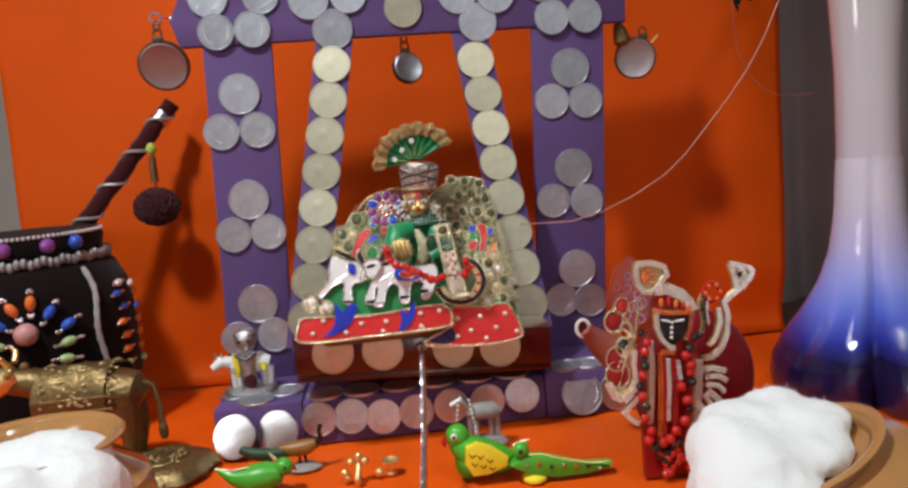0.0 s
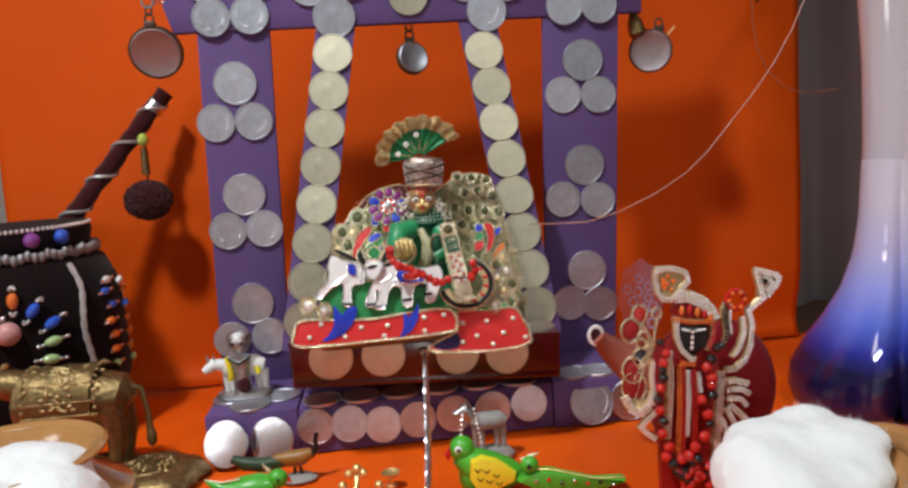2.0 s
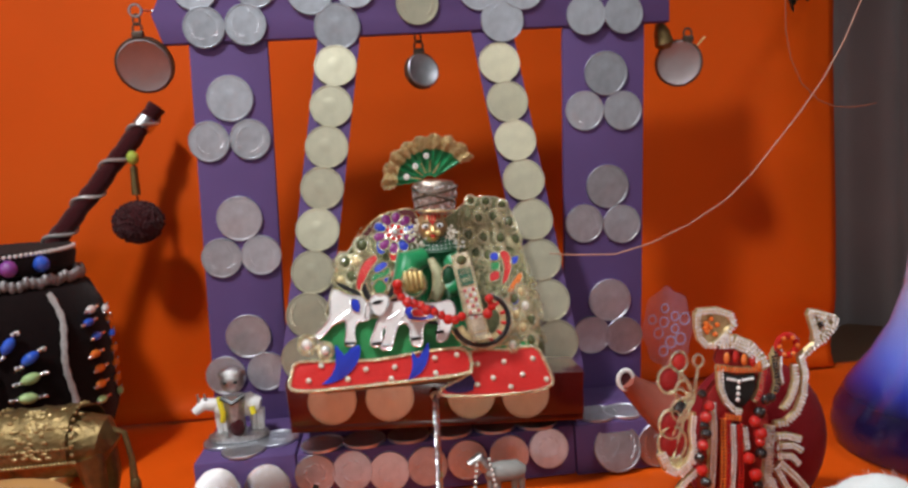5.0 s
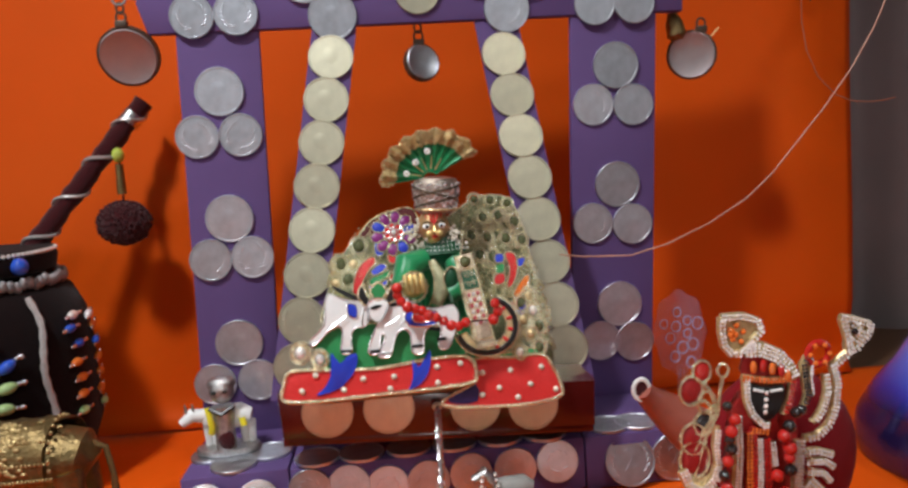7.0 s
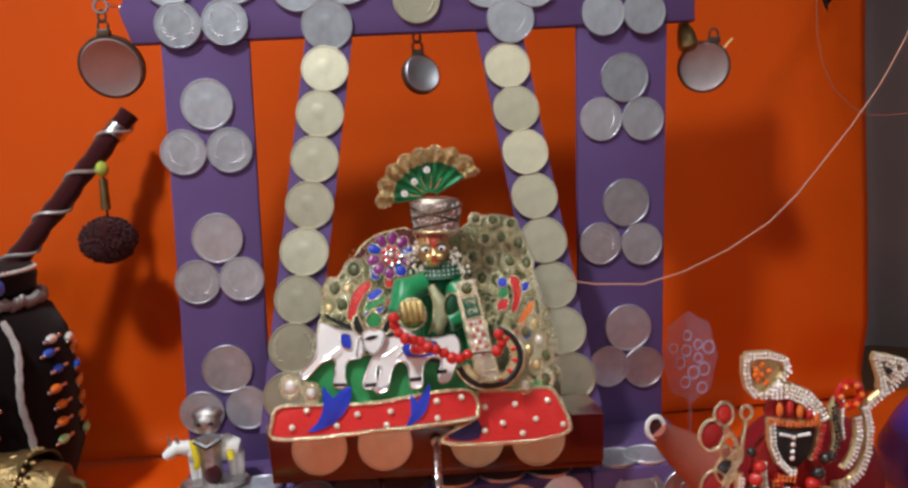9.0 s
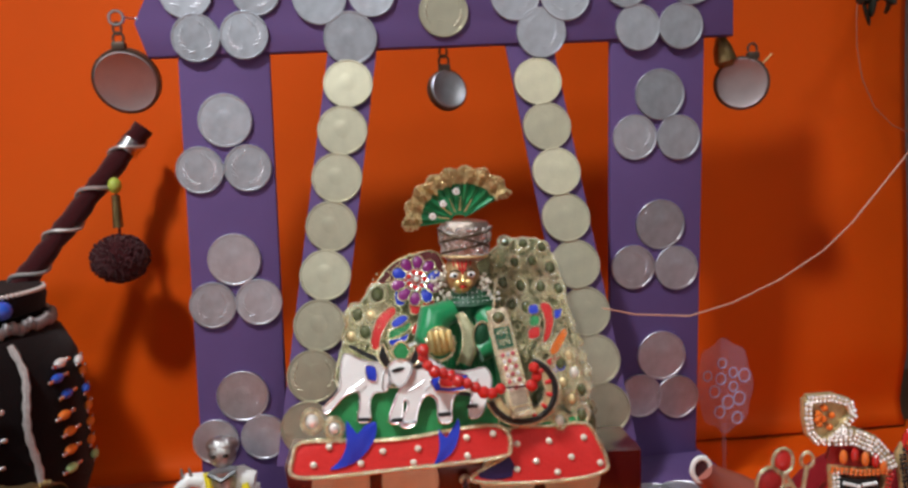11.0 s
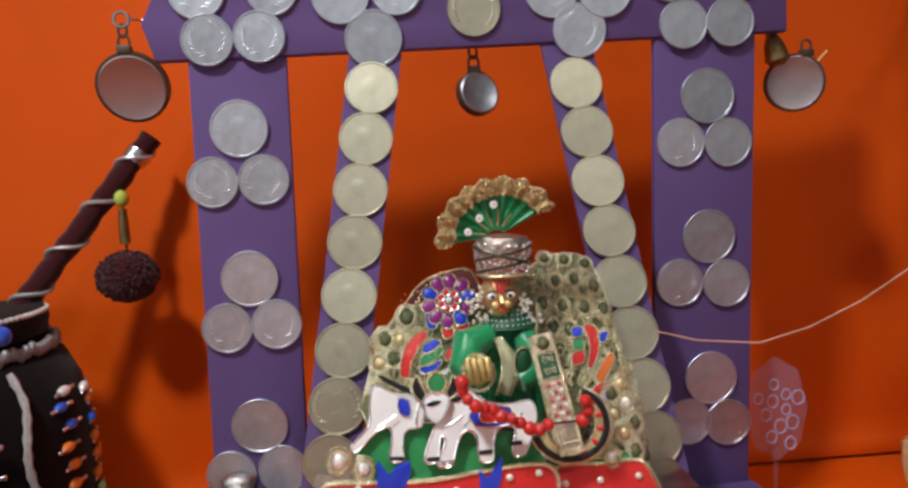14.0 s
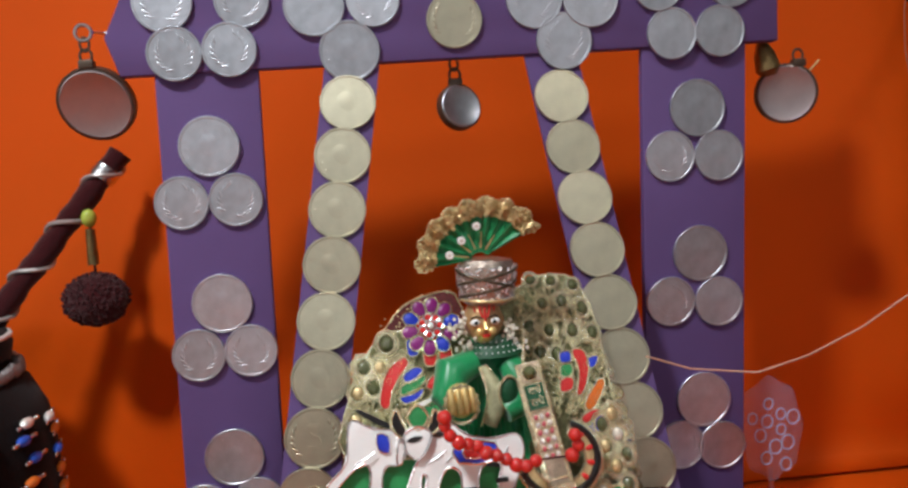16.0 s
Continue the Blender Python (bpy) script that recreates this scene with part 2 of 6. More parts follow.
def tube(bm, pts, r, seg=8, cap=True):
    pts = [Vector(p) for p in pts]
    rad = r if isinstance(r, (list, tuple)) else [r] * len(pts)
    rings = []
    ref = None
    for i, p in enumerate(pts):
        d = (pts[min(i + 1, len(pts) - 1)] - pts[max(i - 1, 0)]).normalized()
        if ref is None:
            ref = d.orthogonal().normalized()
        ref = (ref - d * ref.dot(d)).normalized()
        s = d.cross(ref)
        rings.append([bm.verts.new(p + (ref * math.cos(a) + s * math.sin(a)) * rad[i]) for a in [2 * math.pi * k / seg for k in range(seg)]])
    for a, b in zip(rings, rings[1:]):
        for k in range(seg):
            bm.faces.new((a[k], a[(k + 1) % seg], b[(k + 1) % seg], b[k]))
    if cap:
        bm.faces.new(rings[0][::-1])
        bm.faces.new(rings[-1])
    return bm


def lathe(bm, prof, seg=40, m=None, wob=None, cap=True):
    m = m or Matrix()
    rings = []
    for r, z in prof:
        rings.append([bm.verts.new(m @ Vector((r * (wob(a, z) if wob else 1) * math.cos(a), r * (wob(a, z) if wob else 1) * math.sin(a), z))) for a in [2 * math.pi * k / seg for k in range(seg)]])
    for a, b in zip(rings, rings[1:]):
        for k in range(seg):
            bm.faces.new((a[k], a[(k + 1) % seg], b[(k + 1) % seg], b[k]))
    if cap:
        bm.faces.new(rings[0][::-1])
        bm.faces.new(rings[-1])
    return bm


def slab(bm, poly, y0, y1, bev=0.0):
    """A plate with the outline poly in x and z, from y0 (front) to y1."""
    a = [bm.verts.new((x, y0, z)) for x, z in poly]
    b = [bm.verts.new((x, y1, z)) for x, z in poly]
    n = len(poly)
    fs = [bm.faces.new(a), bm.faces.new(b[::-1])] + [bm.faces.new((a[i], b[i], b[(i + 1) % n], a[(i + 1) % n])) for i in range(n)]
    if bev:
        bmesh.ops.bevel(bm, geom=list(fs[0].edges), offset=bev, segments=2, affect="EDGES", profile=0.5)
    return bm


def ring(bm, c, r, t, n=18, seg=6, sx=1.0, sz=1.0, axis="y"):
    """A torus lying in the x-z plane (axis y) or the x-y plane."""
    c = Vector(c)
    rings = []
    for i in range(n):
        a = 2 * math.pi * i / n
        o = Vector((math.cos(a) * sx, 0, math.sin(a) * sz)) if axis == "y" else Vector((math.cos(a) * sx, math.sin(a) * sz, 0))
        up = Vector((0, 1, 0)) if axis == "y" else Vector((0, 0, 1))
        rings.append([bm.verts.new(c + o * r + (o.normalized() * math.cos(b) + up * math.sin(b)) * t) for b in [2 * math.pi * k / seg for k in range(seg)]])
    for i in range(n):
        a, b = rings[i], rings[(i + 1) % n]
        for k in range(seg):
            bm.faces.new((a[k], a[(k + 1) % seg], b[(k + 1) % seg], b[k]))
    return bm


def arc(cx, cz, r, a0, a1, n, rz=None):
    rz = rz or r
    return [(cx + r * math.cos(radians(a0 + (a1 - a0) * i / (n - 1))), cz + rz * math.sin(radians(a0 + (a1 - a0) * i / (n - 1)))) for i in range(n)]


def text_bm(bm, body, size, m, depth=0.0002):
    """Raised characters added to bm, lying in the x-y plane of m, facing its z."""
    cu = bpy.data.curves.new("text", "FONT")
    cu.body, cu.size, cu.extrude, cu.align_x, cu.align_y, cu.resolution_u = body, size, depth, "CENTER", "CENTER", 3
    ob = new("text", cu)
    me = bpy.data.meshes.new_from_object(ob)
    me.transform(m)
    bm.from_mesh(me)
    bpy.data.objects.remove(ob)
    bpy.data.meshes.remove(me)
    return bm


def coin_mesh(name, d, material, motif="", seed=0):
    """A struck coin of diameter d, face to +z, with a raised rim and relief."""
    rng = random.Random(seed)
    r, t = d / 2, 0.0017
    bm = B()
    lathe(bm, [(r * 0.97, 0), (r, 0.0003), (r, t - 0.0002), (r * 0.985, t), (r * 0.935, t), (r * 0.915, t - 0.00025), (r * 0.4, t - 0.00025), (r * 0.02, t - 0.00025)], 40)
    z = t - 0.0002
    if motif == "ears":
        for s in (-1, 1):
            for i in range(7):
                a = radians(-52 + i * 17)
                c = (s * r * 0.60 * math.cos(a), r * 0.66 * math.sin(a), z - 0.00016)
                ball(bm, c, (r * 0.20, r * 0.050, 0.00026), 8, 4, pose(0, 0, 0, 0, 0, s * (math.degrees(a) + 55)))
    elif motif == "lions":
        ball(bm, (0, r * 0.05, z - 0.00026), (r * 0.42, r * 0.5, 0.00032), 20, 10)
        for i in range(15):
            a = radians(10 + i * 24)
            ball(bm, (r * 0.75 * math.cos(a), r * 0.75 * math.sin(a), z - 0.00012), (r * 0.03, r * 0.06, 0.00016), 6, 4, pose(0, 0, 0, 0, 0, math.degrees(a)))
    elif motif == "flat":
        pass
    elif motif:
        text_bm(bm, motif, r * 1.15, Matrix.Translation((0, 0, z)))
        for s in (-1, 1):
            for i in range(6):
                a = radians(-40 + i * 16)
                ball(bm, (s * r * 0.72 * math.cos(a), r * 0.72 * math.sin(a), z), (r * 0.12, r * 0.045, 0.00024), 8, 4, pose(0, 0, 0, 0, 0, s * (math.degrees(a) + 60)))
    else:
        for i in range(9):
            a = radians(20 + i * 40 + rng.uniform(-9, 9))
            ball(bm, (r * 0.5 * math.cos(a), r * 0.5 * math.sin(a), z - 0.00008), (r * 0.2, r * 0.08, 0.0002), 8, 4, pose(0, 0, 0, 0, 0, math.degrees(a) + 70))
    me = bpy.data.meshes.new(name)
    bmesh.ops.recalc_face_normals(bm, faces=bm.faces)
    for f in bm.faces:
        f.smooth = True
    bm.to_mesh(me)
    bm.free()
    me.set_sharp_from_angle(angle=radians(35))
    me.materials.append(material)
    return me


COIN = {
    "big": coin_mesh("coin_big", 0.0250, STEEL, "lions"),
    "ears": coin_mesh("coin_ears", 0.0222, STEEL, "ears"),
    "plain": coin_mesh("coin_plain", 0.0222, STEEL, "lions", 3),
    "mid": coin_mesh("coin_mid", 0.0240, STEEL, "ears", 4),
    "small": coin_mesh("coin_small", 0.0205, STEEL, "", 5),
    "shiny": coin_mesh("coin_shiny", 0.0250, GLARE_STEEL, "flat"),
    "two": coin_mesh("coin_two", 0.0250, STEEL, "2"),
    "five": coin_mesh("coin_five", 0.0235, BRASSY, "5"),
    "brass": coin_mesh("coin_brass", 0.0232, BRASSY, "lions", 7),
}
crng = random.Random(5)


def coin(kind, parent, x, y, z, rx=90, ry=0, spin=None, wob=1.6, rz=0):
    s = crng.uniform(-25, 25) if spin is None else spin
    m = pose(x, y, z, rx + crng.uniform(-wob, wob), ry + crng.uniform(-wob, wob), rz) @ pose(0, 0, 0, 0, 0, s)
    return placed("coin", COIN[kind], parent, m)


# ---- setting ----
def room():
    for n, c in (("wall_back", (-1.9, 1.9, 0.36, 0.46, -0.8, 1.95)), ("wall_front", (-1.9, 1.9, -2.8, -2.7, -0.8, 1.95)), ("wall_left", (-1.9, -1.8, -2.7, 0.36, -0.8, 1.95)), ("wall_right", (1.8, 1.9, -2.7, 0.36, -0.8, 1.95))):
        tagged(part(n, box(B(), *c), WALL, smooth=False), "plain cream plastered room wall", "wall", kind="structure")
    tagged(part("ceiling", box(B(), -1.9, 1.9, -2.8, 0.46, 1.95, 2.05), WALL, smooth=False), "plain cream ceiling of the room", "ceiling", kind="structure")
    tagged(part("floor", box(B(), -1.9, 1.9, -2.8, 0.46, -0.9, -0.8), SATINGREY, smooth=False), "grey tiled floor of the room", "floor", kind="structure")
    t = thing("table", (0, -0.12, -0.8), "brown wooden table under the orange cloth", "table")
    part("tabletop", box(B(), -0.6, 0.6, -0.46, 0.3, -0.045, -0.006, 0.003), WOOD, t)
    for x in (-0.55, 0.55):
        for y in (-0.42, 0.25):
            part("leg", box(B(), x - 0.025, x + 0.025, y - 0.025, y + 0.025, -0.8, -0.045, 0.002), WOOD, t)


room()


def yb(x):
    return 0.096 - 0.055 * x


def cloths():
    bm = B()
    nx, nz = 110, 70
    g = [[None] * (nz + 1) for _ in range(nx + 1)]
    for i in range(nx + 1):
        for j in range(nz + 1):
            x = -0.296
            z = 0.001 + 0.5 * j / nz
            x += (0.594 - 0.012 * max(0.0, 1 - z / 0.3)) * i / nx
            f = noise.noise((x * 9, z * 3, 1.3)) * 0.006 + noise.noise((x * 3.5, z * 11, 4.1)) * 0.003
            if x > 0.17:
                f += 0.007 * math.sin((x - 0.17) * 42 + z * 6) * min(1, (x - 0.17) * 12)
            f *= min(1.0, z / 0.05)
            g[i][j] = bm.verts.new((x + 0.004 * noise.noise((z * 6, 2, i / nx)), yb(x) + f + 0.010 * max(0, 1 - z / 0.02) ** 2 * -1, z))
    for i in range(nx):
        for j in range(nz):
            bm.faces.new((g[i][j], g[i + 1][j], g[i + 1][j + 1], g[i][j + 1]))
    ob = part("backdrop_cloth", bm, ORANGE)
    sd = ob.modifiers.new("thick", "SOLIDIFY")
    sd.thickness = 0.0012
    sd.offset = 1
    tagged(ob, "orange satin cloth hung as a backdrop with soft folds", "cloth")
    bm = B()
    nx, ny = 120, 90
    g = [[bm.verts.new((-0.58 + 1.16 * i / nx, -0.47 + (yb(-0.58 + 1.16 * i / nx) + 0.47 + 0.004) * j / ny,
                        0.0 + 0.0018 * noise.noise((i * 0.16, j * 0.2, 3.0)) - 0.0012)) for j in range(ny + 1)] for i in range(nx + 1)]
    for i in range(nx):
        for j in range(ny):
            bm.faces.new((g[i][j], g[i + 1][j], g[i + 1][j + 1], g[i][j + 1]))
    ob = part("table_cloth", bm, ORANGE)
    sd = ob.modifiers.new("thick", "SOLIDIFY")
    sd.thickness = 0.001
    sd.offset = -1
    tagged(ob, "orange satin cloth spread over the altar table", "cloth")
    bm = B()
    n = 160
    top, low = [], []
    for i in range(n + 1):
        x = 0.30 + 0.34 * i / n
        y = 0.20 + 0.012 * math.sin(i * 0.21) + 0.008 * math.sin(i * 0.093 + 1)
        top.append(bm.verts.new((x, y, 0.9)))
        low.append(bm.verts.new((x, y, -0.6)))
    for i in range(n):
        bm.faces.new((low[i], low[i + 1], top[i + 1], top[i]))
    ob = part("curtain", bm, CURTAIN)
    sd = ob.modifiers.new("thick", "SOLIDIFY")
    sd.thickness = 0.003
    tagged(ob, "pale grey curtain hanging in folds beside the backdrop", "curtain")


cloths()


# ---- swing stand covered with coins ----
def stand():
    st = thing("swing_stand", (0, 0, 0), "purple paper-covered swing stand decorated with glued coins", "stand")
    lp = part("post", slab(B(), [(-0.1306, 0.02), (-0.0886, 0.02), (-0.0800, 0.243), (-0.1218, 0.243)], 0.0016, 0.0052, 0.0006), PURPLE, st)
    rp = part("post", slab(B(), [(0.0735, 0.02), (0.1195, 0.02), (0.1318, 0.243), (0.0843, 0.243)], 0.0016, 0.0052, 0.0006), PURPLE, st)
    bmm = slab(B(), [(-0.1350, 0.2402), (0.1458, 0.2366), (0.1475, 0.2900), (-0.1250, 0.2900), (-0.1318, 0.2706), (-0.1395, 0.2560)], 0.0002, 0.0060, 0.0006)
    beam = part("crossbeam", bmm, PURPLE, st)
    base = part("base", box(B(), -0.0785, 0.0640, -0.0548, 0.016, 0.0, 0.0262, 0.001), PURPLE, st)
    bl = part("base_block", box(B(), -0.1290, -0.0790, -0.0556, 0.018, 0.0, 0.0272, 0.001), PURPLE, st)
    br = part("base_block", box(B(), 0.0645, 0.1225, -0.0552, 0.018, -0.001, 0.0262, 0.001), PURPLE, st)
    y = 0.0016
    for k, x, z in (("big", -0.1030, 0.2096), ("ears", -0.1166, 0.1872), ("ears", -0.0945, 0.1868), ("big", -0.1048, 0.1438), ("ears", -0.1167, 0.1226), ("ears", -0.0950, 0.1225), ("big", -0.1068, 0.0770), ("plain", -0.1215, 0.0556), ("plain", -0.0985, 0.0558)):
        coin(k, lp, x, y, z)
    for k, x, z in (("big", 0.1073, 0.2099), ("ears", 0.0938, 0.1897), ("plain", 0.1160, 0.1884), ("big", 0.1050, 0.1457), ("ears", 0.0902, 0.1252), ("plain", 0.1124, 0.1232), ("big", 0.1030, 0.0788), ("ears", 0.0912, 0.0588), ("plain", 0.1104, 0.0566)):
        coin(k, rp, x, y, z)
    y = 0.0002
    for k, x, z in (("mid", -0.1150, 0.2684), ("ears", -0.0835, 0.2674), ("ears", -0.1124, 0.2478), ("ears", -0.0904, 0.2480), ("big", -0.0546, 0.2634), ("ears", -0.0303, 0.2644), ("big", -0.0417, 0.2442), ("five", 0.0030, 0.2541),
                    ("mid", 0.0377, 0.2604), ("mid", 0.0620, 0.2592), ("mid", 0.0494, 0.2424), ("plain", 0.0971, 0.2425), ("plain", 0.1187, 0.2422), ("plain", 0.0920, 0.2632), ("plain", 0.1250, 0.2632)):
        coin(k, beam, x, y, z)
    for k, x, z in (("small", -0.0698, 0.0156), ("small", -0.0512, 0.0152), ("small", -0.0327, 0.0128), ("small", -0.0132, 0.0135), ("small", 0.0075, 0.0146), ("small", 0.0292, 0.0148), ("small", 0.0500, 0.0160)):
        coin(k, base, x, -0.0552, z, rx=84, wob=4)
    for x in (-0.0660, -0.0445, -0.0215, 0.0010, 0.0238, 0.0460):
        coin("plain", base, x, -0.0455, 0.0262, rx=0, wob=1)
    coin("shiny", bl, -0.1172, -0.0610, 0.0128, rx=69.0, rz=-14.6, wob=0)
    coin("shiny", bl, -0.0930, -0.0610, 0.0122, rx=69.2, rz=-16.8, wob=0)
    for x, yy in ((-0.1060, -0.0450), (-0.0905, -0.0335), (-0.1185, -0.0300)):
        coin("plain", bl, x, yy, 0.0272, rx=0, wob=1)
    coin("two", br, 0.0862, -0.0560, 0.0124, rx=74, spin=4, wob=0)
    coin("two", br, 0.1095, -0.0552, 0.0118)
    for x, yy in ((0.0795, -0.0440), (0.0945, -0.0440), (0.1130, -0.0400)):
        coin("plain", br, x, yy, 0.0262, rx=0, wob=1)
    return st


stand()


def swing():
    sw = thing("swing", (0, 0, 0.24), "coin-covered swing with a dark red seat hung from the crossbeam", "swing")
    for s in (-1, 1):
        def at(i):
            return (-0.0443 - 0.0040 * i, -0.003 - 0.0048 * i, 0.2226 - 0.0217 * i) if s < 0 else (0.0457 + 0.0023 * i, -0.003 - 0.0048 * i, 0.2188 - 0.0217 * i)
        bm = B()
        a, b = Vector(at(-0.9)), Vector(at(7.7))
        w = 0.0115
        vs = [bm.verts.new(p) for p in (a + Vector((-w, 0.0006, 0)), a + Vector((w, 0.0006, 0)), b + Vector((w, 0.0006, 0)), b + Vector((-w, 0.0006, 0)))]
        wv = [bm.verts.new(v.co + Vector((0, 0.0018, 0))) for v in vs]
        bm.faces.new(vs)
        bm.faces.new(wv[::-1])
        for i in range(4):
            bm.faces.new((vs[i], wv[i], wv[(i + 1) % 4], vs[(i + 1) % 4]))
        strap = part("strap", bm, PURPLE, sw)
        for i in range(8):
            x, y, z = at(i)
            k = "five" if (s < 0 and i == 6) else "brass"
            coin(k, strap, x, y, z, rx=79, ry=s * 5, spin=0 if k == "five" else None, wob=4)
    seat = part("seat", slab(B(), [(-0.0775, 0.0455), (0.0665, 0.0370), (0.0675, 0.0590), (-0.0785, 0.0670)], -0.0690, 0.016, 0.0012), REDBOARD, sw)
    for x, z in ((-0.0566, 0.0570), (-0.0290, 0.0560), (0.0105, 0.0530), (0.0373, 0.0505)):
        coin("brass", seat, x, -0.0690, z)
    part("ledge", slab(B(), [(-0.0790, 0.0395), (0.0680, 0.0310), (0.0680, 0.0350), (-0.0790, 0.0435)], -0.0610, 0.012, 0.001), REDBOARD, sw)


swing()


# ---- hanging coin pendants ----
def pendant(loc, r, tilt, swingz, top, label, rx=90, face=None):
    p = thing("coin_pendant", loc, label, "pendant", "pendants on the crossbeam")
    m = pose(*loc, rx, tilt, swingz)
    bm = B()
    lathe(bm, [(r * 1.0, -0.0032), (r * 1.06, -0.003), (r * 1.06, 0.0006), (r * 1.0, 0.0008), (r * 0.98, 0.0)], 40, m)
    part("bezel", bm, WIRE, p)
    bm = B()
    lathe(bm, [(r * 0.98, -0.0002), (r * 0.98, 0.0009), (r * 0.94, 0.0012), (r * 0.9, 0.0009), (r * 0.1, 0.0009)], 40, m)
    part("coin_face", bm, face or STEEL, p)
    t = m @ Vector((0, r * 1.06, -0.001))
    part("clasp", box(B(), t.x - 0.003, t.x + 0.003, t.y - 0.002, t.y + 0.002, t.z - 0.001, t.z + 0.0026, 0.0006), WIRE, p)
    z = t.z + 0.002
    k = 0
    while z < top - 0.002:
        part("link", ring(B(), (t.x, t.y, z + 0.0022), 0.0024, 0.0006, 14, 6, 0.75 if k % 2 else 1.0, 1.15), WIRE, p)
        z += 0.0046
        k += 1
    return p, t


pl, tl = pendant((-0.1478, 0.0070, 0.2308), 0.0146, 0, 0, 0.2580, "round coin pendant in a dark bezel on a steel hook", 113, DUSKY_REFLECT)
part("hook", ring(B(), (tl.x, tl.y, 0.2590), 0.0032, 0.0008, 18, 6), SILVER, pl)
part("hook_wire", tube(B(), [(tl.x + 0.003, tl.y, 0.2590), (-0.142, 0.010, 0.2600), (-0.132, 0.010, 0.2610)], 0.0006, 6), STEEL, pl)
pc, tcn = pendant((0.0035, 0.0070, 0.2188), 0.0095, 0, 24, 0.2390, "small silver coin pendant hanging from the crossbeam", 80)
pr, trr = pendant((0.1545, 0.0110, 0.2140), 0.0128, 24, -18, 0.2330, "coin pendant tilted on a brass cap at the beam's end", 96, DUSKY_REFLECT)
part("cap", lathe(B(), [(0.0030, 0), (0.0055, 0.003), (0.0045, 0.010), (0.0020, 0.016)], 16, pose(0.1470, 0.0110, 0.2225, 0, -12, 0)), OLDBRASS, pr)
part("cord", tube(B(), [(0.1455, 0.011, 0.236), (0.144, 0.011, 0.246), (0.1440, 0.010, 0.262)], 0.0007, 6), WIRE, pr)
part("pin", tube(B(), [(0.1640, 0.0110, 0.2215), (0.1705, 0.010, 0.2280)], 0.0005, 6), GOLD, pr)


# ---- throne, statue and its ornaments on the swing ----
def outline_tube(poly, y, r, closed=True):
    pts = [(x, y, z) for x, z in poly]
    return tube(B(), pts + (pts[:1] if closed else []), r, 6)


def curvy(poly, n=4):
    """The closed outline poly, rounded."""
    out, m = [], len(poly)
    for i in range(m):
        a, b, c, d = (Vector(poly[(i + k) % m]) for k in (-1, 0, 1, 2))
        for j in range(n):
            t = j / n
            p = 0.5 * (2 * b + (c - a) * t + (2 * a - 5 * b + 4 * c - d) * t * t + (3 * b - a - 3 * c + d) * t ** 3)
            out.append((p.x, p.y))
    return out


FRONT = Matrix.Translation((0, -0.072, 0.062)) @ Matrix.Rotation(radians(-12), 4, "X")
BACK = Matrix.Translation((0, -0.046, 0.080)) @ Matrix.Rotation(radians(-22), 4, "X")


def leaned(bm, plane):
    bmesh.ops.transform(bm, matrix=plane, verts=bm.verts)
    return bm


def patch(name, poly, lift, thick, material, parent, plane, cord=0.0005, cord_mat=None, label="", n=4):
    """A padded cloth piece on the leaning plane, with a couched cord round its edge."""
    poly = curvy(poly, n) if n else poly
    ob = part(name, leaned(slab(B(), poly, -lift - thick, -lift, min(0.0005, thick * 0.4)), plane), material, parent, label)
    if cord:
        part("edge_cord", leaned(outline_tube(poly, -lift - thick, cord), plane), cord_mat or ZARI, ob)
    return ob


SWUNG = []


